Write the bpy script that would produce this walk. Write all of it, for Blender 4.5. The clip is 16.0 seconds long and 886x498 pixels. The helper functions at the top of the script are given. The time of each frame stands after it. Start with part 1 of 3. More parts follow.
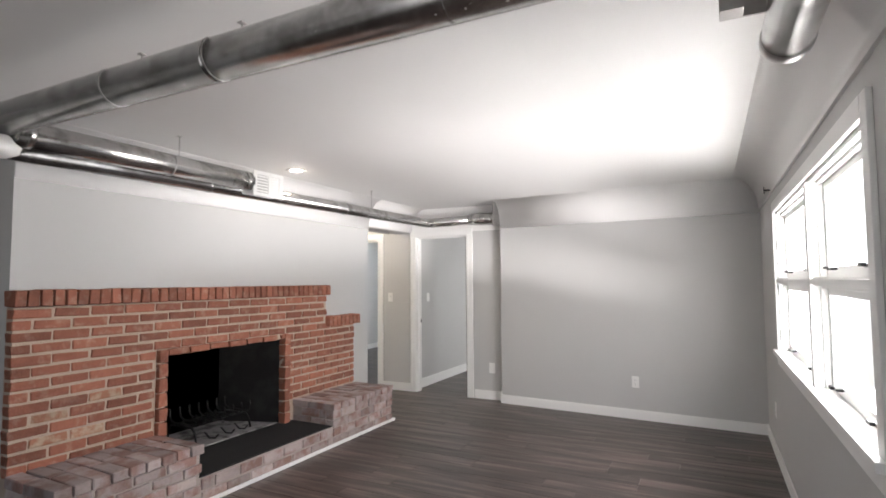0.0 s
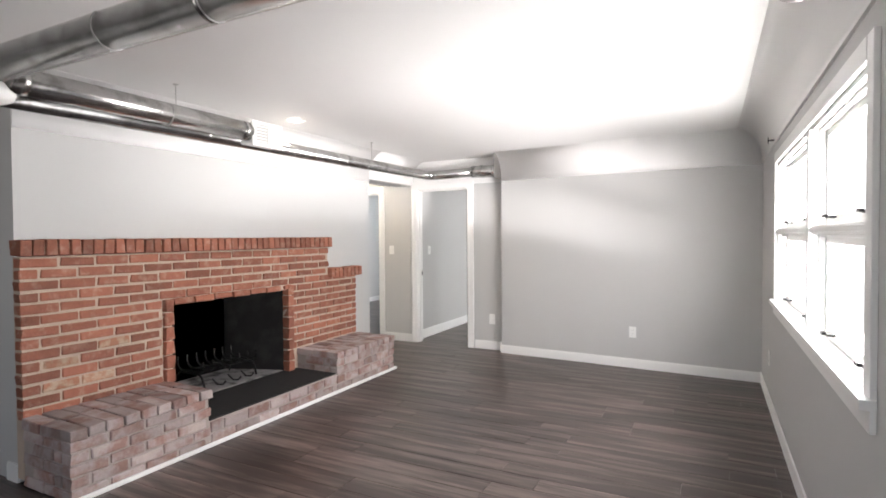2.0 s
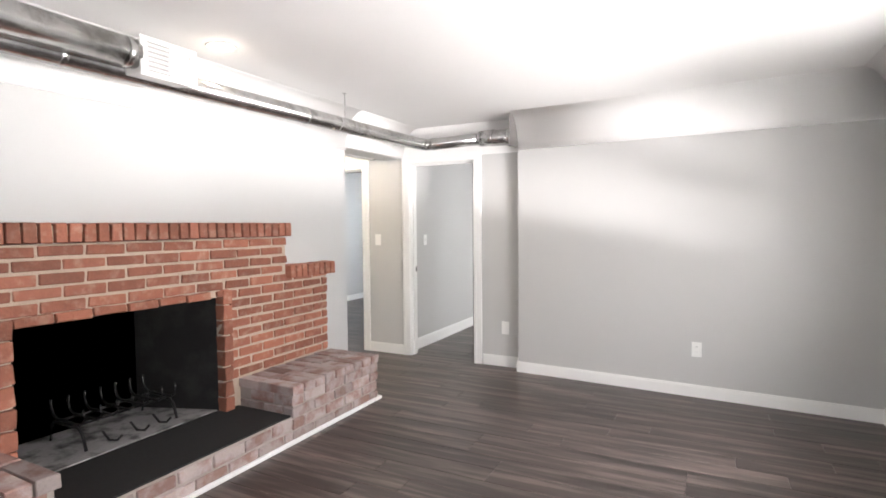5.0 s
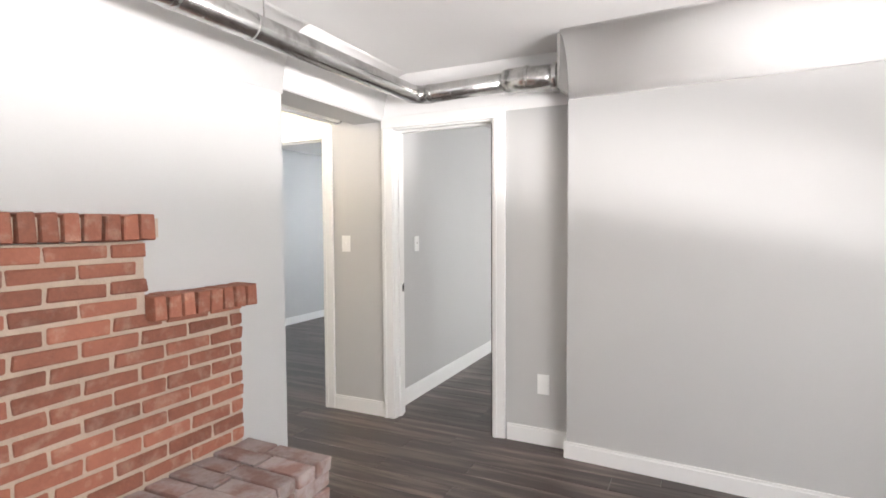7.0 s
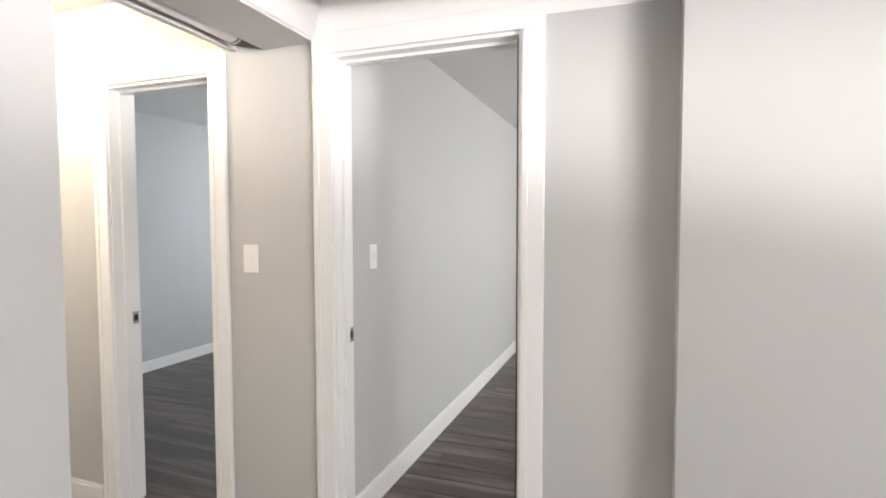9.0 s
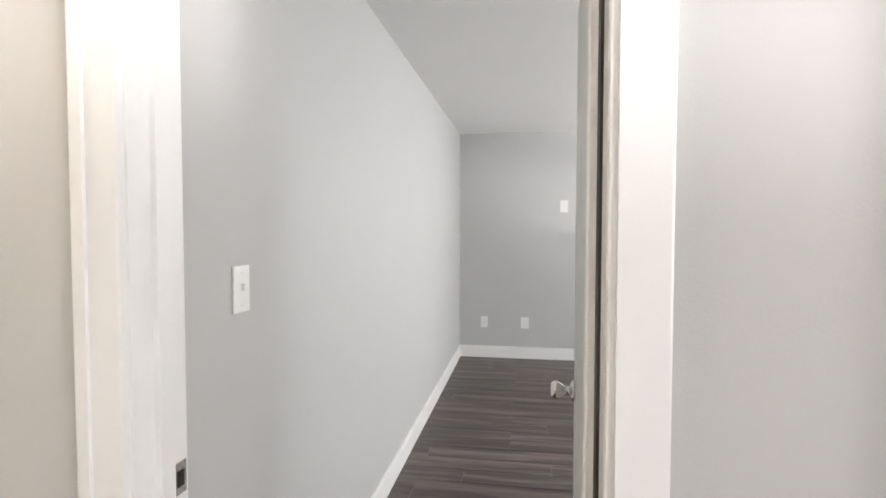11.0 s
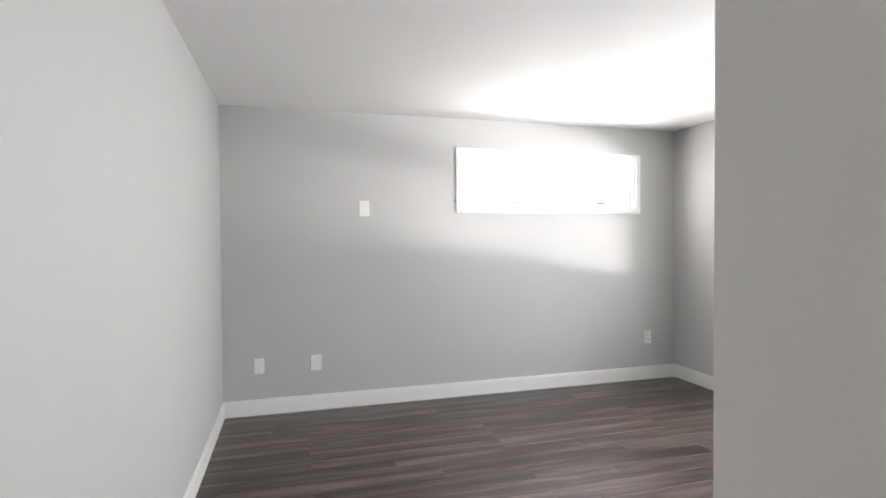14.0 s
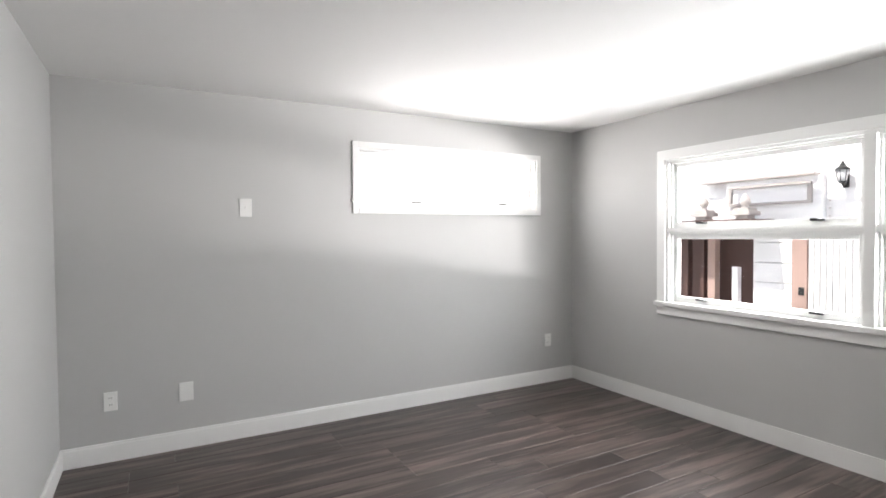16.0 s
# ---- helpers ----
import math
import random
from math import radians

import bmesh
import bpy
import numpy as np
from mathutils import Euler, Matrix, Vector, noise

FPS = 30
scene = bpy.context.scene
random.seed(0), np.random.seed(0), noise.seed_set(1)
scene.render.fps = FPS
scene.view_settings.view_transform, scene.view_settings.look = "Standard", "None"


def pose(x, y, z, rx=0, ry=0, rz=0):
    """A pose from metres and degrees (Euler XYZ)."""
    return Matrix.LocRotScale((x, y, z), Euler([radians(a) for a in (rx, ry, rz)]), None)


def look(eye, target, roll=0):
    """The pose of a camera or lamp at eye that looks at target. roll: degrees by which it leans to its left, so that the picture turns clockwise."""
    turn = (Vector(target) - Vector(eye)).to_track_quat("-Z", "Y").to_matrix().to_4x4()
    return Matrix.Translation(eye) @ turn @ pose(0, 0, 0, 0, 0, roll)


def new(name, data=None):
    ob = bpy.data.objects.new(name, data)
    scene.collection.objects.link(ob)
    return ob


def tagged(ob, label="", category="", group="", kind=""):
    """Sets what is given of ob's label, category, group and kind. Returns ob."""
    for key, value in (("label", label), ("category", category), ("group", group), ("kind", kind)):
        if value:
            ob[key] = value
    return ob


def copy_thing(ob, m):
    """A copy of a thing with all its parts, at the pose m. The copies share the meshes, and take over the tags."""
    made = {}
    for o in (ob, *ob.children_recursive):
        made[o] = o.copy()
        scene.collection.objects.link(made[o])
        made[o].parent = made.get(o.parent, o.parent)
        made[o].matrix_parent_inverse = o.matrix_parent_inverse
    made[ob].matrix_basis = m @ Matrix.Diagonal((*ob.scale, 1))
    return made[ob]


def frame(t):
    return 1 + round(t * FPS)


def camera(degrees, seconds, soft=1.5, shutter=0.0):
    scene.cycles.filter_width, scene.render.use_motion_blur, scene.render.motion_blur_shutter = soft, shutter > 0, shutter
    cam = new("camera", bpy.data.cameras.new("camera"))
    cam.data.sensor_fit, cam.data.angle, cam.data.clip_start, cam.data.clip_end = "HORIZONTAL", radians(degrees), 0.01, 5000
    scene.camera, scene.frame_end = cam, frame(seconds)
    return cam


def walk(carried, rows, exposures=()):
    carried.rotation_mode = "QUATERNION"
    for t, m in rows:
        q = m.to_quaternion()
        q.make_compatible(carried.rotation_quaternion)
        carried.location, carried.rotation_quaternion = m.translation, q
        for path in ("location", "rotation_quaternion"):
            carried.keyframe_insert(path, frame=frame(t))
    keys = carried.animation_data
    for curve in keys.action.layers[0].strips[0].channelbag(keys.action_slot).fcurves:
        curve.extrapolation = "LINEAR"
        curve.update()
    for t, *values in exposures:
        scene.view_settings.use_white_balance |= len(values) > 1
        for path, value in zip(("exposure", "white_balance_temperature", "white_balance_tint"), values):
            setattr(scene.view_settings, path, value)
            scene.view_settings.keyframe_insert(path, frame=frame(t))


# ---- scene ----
cam = camera(80.0, 16.0, 1.7)
PATH = [
    (0, (3.551, -6.079, 1.441), (2.651, -4.298, 1.562), -0.4),
    (0.5, (3.57, -6.084, 1.421), (2.663, -4.303, 1.492), -0.5),
    (1, (3.573, -6.078, 1.413), (2.663, -4.297, 1.441), -0.5),
    (1.5, (3.574, -6.086, 1.407), (2.665, -4.305, 1.395), -0.4),
    (2, (3.561, -6.09, 1.408), (2.654, -4.308, 1.36), -0.4),
    (2.5, (3.571, -6.087, 1.394), (2.661, -4.308, 1.326), -0.4),
    (3, (3.533, -6.04, 1.399), (2.627, -4.259, 1.325), -0.5),
    (3.5, (3.414, -5.85, 1.393), (2.513, -4.067, 1.305), -0.4),
    (4, (3.272, -5.554, 1.394), (2.366, -3.773, 1.301), -0.4),
    (6.5, (2.212, -3.556, 1.355), (1.334, -1.762, 1.268), -0.4),
    (7, (1.983, -3.153, 1.362), (1.114, -1.354, 1.27), -0.3),
    (7.5, (1.756, -2.805, 1.351), (0.9, -0.999, 1.271), -0.3),
    (8, (1.524, -2.479, 1.371), (0.716, -0.651, 1.283), -0.1),
    (8.5, (1.313, -2.165, 1.384), (0.593, -0.302, 1.285), -0.2),
    (9, (1.184, -1.801, 1.375), (0.504, 0.077, 1.277), -0.1),
    (9.5, (1.077, -1.502, 1.395), (0.435, 0.389, 1.282), 0.1),
    (9.7, (1.027, -1.394, 1.401), (0.414, 0.506, 1.282), 0.3),
    (11.8, (0.569, -0.385, 1.35), (0.511, 1.613, 1.292), 0.1),
    (12, (0.548, -0.296, 1.35), (0.558, 1.703, 1.292), 0.3),
    (12.5, (0.531, -0.062, 1.339), (0.684, 1.932, 1.292), -0.1),
    (13, (0.541, 0.158, 1.328), (0.83, 2.137, 1.291), -0.2),
    (13.5, (0.527, 0.378, 1.336), (0.958, 2.331, 1.299), -0.3),
    (14, (0.516, 0.555, 1.351), (1.066, 2.478, 1.31), -0.4),
    (14.5, (0.542, 0.69, 1.356), (1.216, 2.573, 1.313), -0.6),
    (15, (0.535, 0.813, 1.383), (1.336, 2.645, 1.331), -0.5),
    (15.5, (0.521, 0.903, 1.351), (1.424, 2.688, 1.315), -0.7),
    (16, (0.51, 0.97, 1.398), (1.475, 2.721, 1.343), -0.5),
]
walk(cam, [(t, look(eye, target, roll)) for t, eye, target, roll in PATH], [(0.0, 0.56), (1.5, 0.87), (3.5, 1.1), (6.5, 1.06), (8.5, 1.0), (9.7, 1.04), (12.0, 1.23), (14.0, 1.0), (16.0, 0.84)])

# ---- world, sun and lamps ----
world = bpy.data.worlds.new("sky")
scene.world = world
world.use_nodes = True
wn = world.node_tree.nodes
sky = wn.new("ShaderNodeTexSky")
sky.sky_type = "NISHITA"
sky.sun_disc = False
sky.dust_density = 1.5
sky.sun_elevation, sky.sun_rotation = radians(55), radians(-80)
wn["Background"].inputs[1].default_value = 0.15
world.node_tree.links.new(sky.outputs[0], wn["Background"].inputs[0])
SUN_DIR = Vector((math.sin(radians(-80)) * math.cos(radians(55)), math.cos(radians(-80)) * math.cos(radians(55)), math.sin(radians(55))))
sun = new("sun", bpy.data.lights.new("sun", "SUN"))
sun.data.energy, sun.data.angle, sun.data.color = 4.0, radians(0.5), (1, 0.95, 0.88)
sun.matrix_world = look(SUN_DIR * 30, (0, 0, 0))


def area(name, eye, target, w, h, watts, col=(1, 1, 1)):
    ob = new(name, bpy.data.lights.new(name, "AREA"))
    ob.data.shape, ob.data.size, ob.data.size_y, ob.data.energy, ob.data.color = "RECTANGLE", w, h, watts, col
    ob.matrix_world = look(eye, target)
    return ob


def bulb(name, place, watts, r, col):
    ob = new(name, bpy.data.lights.new(name, "POINT"))
    ob.data.energy, ob.data.shadow_soft_size, ob.data.color, ob.location = watts, r, col, place
    return ob


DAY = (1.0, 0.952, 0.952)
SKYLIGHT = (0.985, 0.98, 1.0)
area("daylight_living", (4.20, -2.79, 1.41), (3.2, -2.79, 1.20), 2.4, 0.95, 90, DAY)
# bounce_*: unseen area lamps added outdoors, standing in for light off sunlit ground
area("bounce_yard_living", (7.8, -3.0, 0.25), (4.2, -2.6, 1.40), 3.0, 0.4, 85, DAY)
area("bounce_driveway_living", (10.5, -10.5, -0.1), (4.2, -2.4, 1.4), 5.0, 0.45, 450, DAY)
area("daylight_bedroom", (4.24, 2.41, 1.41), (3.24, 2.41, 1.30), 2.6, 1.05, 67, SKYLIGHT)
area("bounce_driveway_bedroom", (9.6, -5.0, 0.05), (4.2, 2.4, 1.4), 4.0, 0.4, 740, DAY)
area("daylight_clerestory", (2.76, 5.02, 1.84), (2.6, 4.02, 1.65), 1.7, 0.44, 22, DAY)
# added lamp before the solid far wall, for an assumed, unbuilt window
area("daylight_back_room", (-1.5, 3.95, 1.5), (-2.2, 1.5, 1.0), 1.4, 1.1, 44, (0.88, 0.93, 1.0))
# weak fill lamp added behind the camera, with no known source there
area("fill_behind_camera", (2.0, -7.38, 1.4), (2.0, -4.0, 1.3), 2.3, 1.5, 9, DAY)
bulb("hall_bulb", (-1.3, -0.75, 2.20), 30, 0.06, (1, 0.84, 0.66))
bulb("downlight_bulb", (0.47, -2.71, 2.35), 0.8, 0.03, (1, 0.85, 0.7))

# ---- materials ----


def material(name, base, rough=0.6, metal=0.0, var=0.06, scale=3.0, fine=60.0, bump=0.05, stretch=(1, 1, 1), rand=0.0, tint=None, tint_at=0.6, tint_scale=1.5, dist=0.002):
    m = bpy.data.materials.new(name)
    m.use_nodes = True
    t = m.node_tree
    n, l = t.nodes, t.links
    b = n["Principled BSDF"]
    b.inputs["Metallic"].default_value = metal
    geo = n.new("ShaderNodeNewGeometry")
    mp = n.new("ShaderNodeMapping")
    mp.inputs["Scale"].default_value = stretch
    l.new(geo.outputs["Position"], mp.inputs["Vector"])
    vec = mp.outputs["Vector"]
    info = n.new("ShaderNodeObjectInfo")
    if rand:
        add = n.new("ShaderNodeVectorMath")
        add.operation = "ADD"
        mul = n.new("ShaderNodeVectorMath")
        mul.operation = "SCALE"
        mul.inputs[0].default_value = (37, 51, 23)
        l.new(info.outputs["Random"], mul.inputs["Scale"])
        l.new(vec, add.inputs[0])
        l.new(mul.outputs[0], add.inputs[1])
        vec = add.outputs[0]

    def noise_tex(sc, detail=6, rg=0.6):
        x = n.new("ShaderNodeTexNoise")
        x.inputs["Scale"].default_value, x.inputs["Detail"].default_value, x.inputs["Roughness"].default_value = sc, detail, rg
        l.new(vec, x.inputs["Vector"])
        return x.outputs["Fac"]

    def math_node(op, a, c):
        x = n.new("ShaderNodeMath")
        x.operation = op
        for k, v in enumerate((a, c)):
            if isinstance(v, (int, float)):
                x.inputs[k].default_value = v
            else:
                l.new(v, x.inputs[k])
        return x.outputs[0]
    big, small = noise_tex(scale), noise_tex(fine, 4)
    f = math_node("ADD", math_node("MULTIPLY", math_node("SUBTRACT", big, 0.5), 2 * var), math_node("MULTIPLY", math_node("SUBTRACT", small, 0.5), 1.4 * var))
    if rand:
        f = math_node("ADD", f, math_node("MULTIPLY", math_node("SUBTRACT", info.outputs["Random"], 0.5), 2 * rand))
    f = math_node("ADD", f, 1.0)
    sc = n.new("ShaderNodeVectorMath")
    sc.operation = "SCALE"
    col = n.new("ShaderNodeRGB")
    col.outputs[0].default_value = (*base, 1)
    src = col.outputs[0]
    if tint:
        mix = n.new("ShaderNodeMix")
        mix.data_type = "RGBA"
        ramp = n.new("ShaderNodeMapRange")
        ramp.inputs[1].default_value, ramp.inputs[2].default_value = tint_at - 0.08, tint_at + 0.08
        l.new(noise_tex(tint_scale, 5), ramp.inputs[0])
        l.new(ramp.outputs[0], mix.inputs[0])
        l.new(src, mix.inputs[6])
        mix.inputs[7].default_value = (*tint, 1)
        src = mix.outputs[2]
    l.new(src, sc.inputs[0])
    l.new(f, sc.inputs["Scale"])
    l.new(sc.outputs[0], b.inputs["Base Color"])
    l.new(math_node("ADD", rough - 0.06, math_node("MULTIPLY", small, 0.12)), b.inputs["Roughness"])
    if bump:
        bp = n.new("ShaderNodeBump")
        bp.inputs["Strength"].default_value, bp.inputs["Distance"].default_value = min(1, bump * 4), dist
        l.new(small, bp.inputs["Height"])
        l.new(bp.outputs[0], b.inputs["Normal"])
    return m


WALL = material("grey_wall_paint", (0.50, 0.50, 0.492), 0.62, var=0.025, scale=1.2, fine=180, bump=0.05)
WHITE = material("white_trim_paint", (0.80, 0.80, 0.785), 0.38, var=0.015, fine=90, bump=0.02)
CEIL = material("white_ceiling_paint", (0.80, 0.795, 0.785), 0.75, var=0.02, scale=1.5, fine=120, bump=0.06)
DOOR = material("grey_white_door_paint", (0.66, 0.65, 0.62), 0.42, var=0.015, fine=50, bump=0.02)
PLANK = material("dark_plank_floor", (0.043, 0.031, 0.027), 0.33, var=0.75, scale=2.6, fine=14, bump=0.06, stretch=(0.55, 7, 1), rand=0.28, tint=(0.135, 0.104, 0.092), tint_at=0.53, tint_scale=2.2, dist=0.001)
SUBFLOOR = material("floor_joint", (0.02, 0.017, 0.015), 0.8)
BRICK = material("red_brick", (0.27, 0.10, 0.062), 0.82, var=0.3, scale=9, fine=70, bump=0.2, rand=0.30, tint=(0.34, 0.18, 0.13), tint_at=0.60, tint_scale=14, dist=0.004)
BRICK_DUSTY = material("dusty_hearth_brick", (0.25, 0.15, 0.128), 0.85, var=0.22, scale=7, fine=60, bump=0.2, rand=0.28, tint=(0.36, 0.30, 0.285), tint_at=0.47, tint_scale=6, dist=0.004)
BRICK_WASHED = material("plaster_smeared_brick", (0.35, 0.16, 0.10), 0.85, var=0.2, scale=9, fine=60, bump=0.25, rand=0.2, tint=(0.44, 0.33, 0.24), tint_at=0.52, tint_scale=16, dist=0.004)
MORTAR = material("lime_mortar", (0.46, 0.365, 0.29), 0.92, var=0.2, scale=12, fine=120, bump=0.25, dist=0.004)
MORTAR_GREY = material("grey_mortar", (0.36, 0.31, 0.28), 0.92, var=0.2, scale=12, fine=120, bump=0.25, dist=0.004)
SOOT = material("sooty_firebrick", (0.024, 0.022, 0.022), 0.8, var=0.4, scale=6, fine=50, bump=0.1, tint=(0.04, 0.038, 0.037), tint_at=0.55, tint_scale=4)
ASH = material("grey_ash_floor", (0.24, 0.23, 0.225), 0.95, var=0.3, scale=8, fine=80, bump=0.15, tint=(0.05, 0.048, 0.046), tint_at=0.55, tint_scale=6)
SLAB = material("black_hearth_slab", (0.008, 0.0075, 0.0075), 0.88, var=0.25, scale=7, fine=60, bump=0.04)
IRON = material("black_cast_iron", (0.022, 0.021, 0.021), 0.5, 0.6, var=0.2, fine=90, bump=0.1)
STEEL = material("galvanised_duct_steel", (0.64, 0.64, 0.63), 0.25, 1.0, var=0.14, scale=5, fine=45, bump=0.006, tint=(0.43, 0.42, 0.405), tint_at=0.55, tint_scale=9)
STEEL_DULL = material("dull_plate_steel", (0.5, 0.49, 0.48), 0.42, 1.0, var=0.12, scale=6, fine=40, bump=0.04)
CHROME = material("brushed_nickel", (0.72, 0.70, 0.67), 0.2, 1.0, var=0.03)
BLACK = material("black_latch_metal", (0.02, 0.02, 0.02), 0.4, 0.3, var=0.1)
BROWNBLACK = material("near_black_brown", (0.028, 0.021, 0.017), 0.7, var=0.2)
PLASTIC = material("white_plastic", (0.80, 0.80, 0.78), 0.35, var=0.01, bump=0)
CONCRETE = material("pale_concrete_ground", (0.48, 0.47, 0.45), 0.9, var=0.12, scale=0.8, fine=30, bump=0.1)
SIDING = material("white_house_siding", (0.78, 0.76, 0.76), 0.6, var=0.03, fine=40)
BROWN = material("brown_stained_wood", (0.075, 0.034, 0.027), 0.7, var=0.25, scale=4, fine=30, bump=0.1)
PINKWOOD = material("pinkish_weathered_wood", (0.34, 0.23, 0.20), 0.75, var=0.15, scale=4, fine=30, bump=0.1)
SHINGLE = material("red_brown_shingle", (0.24, 0.11, 0.085), 0.9, var=0.25, scale=6, fine=30, bump=0.1, rand=0.2)
STONE = material("weathered_finial_paint", (0.42, 0.38, 0.36), 0.8, var=0.15, fine=40)
LEAF = material("hedge_leaf", (0.07, 0.11, 0.04), 0.6, var=0.3, rand=0.2)


def emitter(name, col, strength):
    m = bpy.data.materials.new(name)
    m.use_nodes = True
    b = m.node_tree.nodes["Principled BSDF"]
    b.inputs["Emission Color"].default_value = (*col, 1)
    b.inputs["Emission Strength"].default_value = strength
    return m


GLOW_WARM = emitter("hall_lamp_glow", (1, 0.86, 0.66), 9)
GLOW_CAN = emitter("downlight_glow", (1, 0.88, 0.78), 5)


def glass_material():
    m = bpy.data.materials.new("window_glass")
    m.use_nodes = True
    n, l = m.node_tree.nodes, m.node_tree.links
    n.remove(n["Principled BSDF"])
    tr, gl, mx, fr = n.new("ShaderNodeBsdfTransparent"), n.new("ShaderNodeBsdfGlossy"), n.new("ShaderNodeMixShader"), n.new("ShaderNodeLayerWeight")
    gl.inputs["Roughness"].default_value = 0.02
    tr.inputs[0].default_value = (0.97, 0.98, 0.975, 1)
    fr.inputs[0].default_value = 0.12
    half = n.new("ShaderNodeMath")
    half.operation = "MULTIPLY"
    half.inputs[1].default_value = 0.35
    l.new(fr.outputs[1], half.inputs[0])
    l.new(half.outputs[0], mx.inputs[0])
    l.new(tr.outputs[0], mx.inputs[1])
    l.new(gl.outputs[0], mx.inputs[2])
    l.new(mx.outputs[0], n["Material Output"].inputs[0])
    return m


GLASS = glass_material()
SKY_GLOW = emitter("glowing_sky_board", (1, 1, 1), 1.6)

# ---- builders ----


def box_into(bm, x0, x1, y0, y1, z0, z1):
    v = [bm.verts.new((x, y, z)) for x in (x0, x1) for y in (y0, y1) for z in (z0, z1)]
    for f in ((0, 1, 3, 2), (4, 6, 7, 5), (0, 4, 5, 1), (2, 3, 7, 6), (0, 2, 6, 4), (1, 5, 7, 3)):
        bm.faces.new([v[i] for i in f])


def boxes(*bs, bevel=0.0):
    bm = bmesh.new()
    for b in bs:
        box_into(bm, *b)
    if bevel:
        bmesh.ops.bevel(bm, geom=bm.edges[:], offset=bevel, segments=2, affect="EDGES", profile=0.6)
    bmesh.ops.recalc_face_normals(bm, faces=bm.faces[:])
    return bm


def lathe(prof, segs=32, axis="z"):
    """A turned shape from (radius, height) pairs."""
    bm = bmesh.new()
    rings = []
    for r, h in prof:
        ring = []
        for k in range(segs):
            a = 2 * math.pi * k / segs
            c, s = r * math.cos(a), r * math.sin(a)
            ring.append(bm.verts.new({"z": (c, s, h), "x": (h, c, s), "y": (s, h, c)}[axis]))
        rings.append(ring)
    for a, b in zip(rings, rings[1:]):
        for k in range(segs):
            bm.faces.new((a[k], a[(k + 1) % segs], b[(k + 1) % segs], b[k]))
    bm.faces.new(rings[0][::-1])
    bm.faces.new(rings[-1])
    bmesh.ops.recalc_face_normals(bm, faces=bm.faces[:])
    for f in bm.faces:
        f.smooth = len(f.verts) == 4
    return bm


def tube(points, r, segs=28, caps=True):
    """A round pipe through the points."""
    bm = bmesh.new()
    pts = [Vector(p) for p in points]
    rings = []
    for i, p in enumerate(pts):
        d = (pts[min(i + 1, len(pts) - 1)] - pts[max(i - 1, 0)]).normalized()
        up = Vector((0, 0, 1)) if abs(d.z) < 0.95 else Vector((1, 0, 0))
        a = d.cross(up).normalized()
        b = a.cross(d).normalized()
        rings.append([bm.verts.new(p + r * (math.cos(2 * math.pi * k / segs) * a + math.sin(2 * math.pi * k / segs) * b)) for k in range(segs)])
    for a, b in zip(rings, rings[1:]):
        for k in range(segs):
            bm.faces.new((a[k], a[(k + 1) % segs], b[(k + 1) % segs], b[k]))
    if caps:
        bm.faces.new(rings[0][::-1])
        bm.faces.new(rings[-1])
    bmesh.ops.recalc_face_normals(bm, faces=bm.faces[:])
    for f in bm.faces:
        f.smooth = len(f.verts) == 4
    return bm


def mesh_of(name, bm, mat):
    me = bpy.data.meshes.new(name)
    bm.to_mesh(me)
    bm.free()
    me.materials.append(mat)
    return me


def part(name, bm, mat, parent, label=""):
    ob = new(name, mesh_of(name, bm, mat))
    ob.parent = parent
    return tagged(ob, label)


def thing(name, label, category, place=(0, 0, 0), group=""):
    ob = new(name)
    ob.location = place
    return tagged(ob, label, category, group)


def structure(name, bm, mat, label=""):
    return tagged(new(name, mesh_of(name, bm, mat)), label, "", "", "structure")


def local(ob, bm):
    """Moves a mesh drawn in the room's metres to a thing's own origin."""
    bmesh.ops.translate(bm, vec=-ob.location, verts=bm.verts[:])
    return bm


# ---- plan ----
H = 2.38          # living room ceiling
H2 = 2.362        # bedroom ceiling
XW = 4.06         # inner face of the bedroom window wall
XL = 3.99         # inner face of the living room window wall
SLANT = -0.068    # slant of the furred-out wall, set to fit the camera's view
YF = 4.83         # far wall of the bedroom
DL, DR, DH = 0.07, 0.825, 2.03     # bedroom doorway
HL, HR = -1.13, -0.505             # hall door
OPEN_Y, OPEN_Z = -0.994, 2.078     # cased opening to the hall
WIN_A = (-4.10, -1.54, 0.92, 1.93)
WIN_B = (1.06, 3.77, 0.85, 1.97)
CL = (1.90, 3.62, 1.61, 2.07)      # clerestory: x0, x1, z0, z1
YB = -7.4

structure("floor", boxes((-3.2, XW, YB, 0.06, -0.12, -0.012), (-3.2, XW, 0.06, YF + 0.12, -0.12, -0.012)), SUBFLOOR, "dark grey-brown wood plank floor")
structure("wall_left", boxes((-0.12, 0, -4.51, -3.61, 0, H), (-0.12, 0, -2.42, OPEN_Y, 0, H), (-0.12, 0, -3.61, -2.42, 0.95, H)), WALL, "light grey painted wall")
structure("header_hall", boxes((-0.24, 0, OPEN_Y, 0, OPEN_Z, H), (-0.24, -0.12, -1.35, OPEN_Y, OPEN_Z, H)), WALL, "dropped header over the hall opening")
# board added so that a dark line of shade shows past the duct
structure("trim_soffit_edge", boxes((-0.40, -0.375, -1.35, 0, OPEN_Z + 0.01, H)), WALL, "thin board added for a shadow gap beside the hall duct")
structure("wall_return", boxes((-3.2, -0.12, -4.51, -4.42, 0, H)), WALL)
structure("wall_door", boxes((-3.2, HL, 0, 0.12, 0, H), (HL, HR, 0, 0.12, DH, H), (HR, DL, 0, 0.12, 0, H), (DL, DR, 0, 0.12, DH, H), (DR, XW, 0, 0.12, 0, H)), WALL, "grey wall with two doorways")


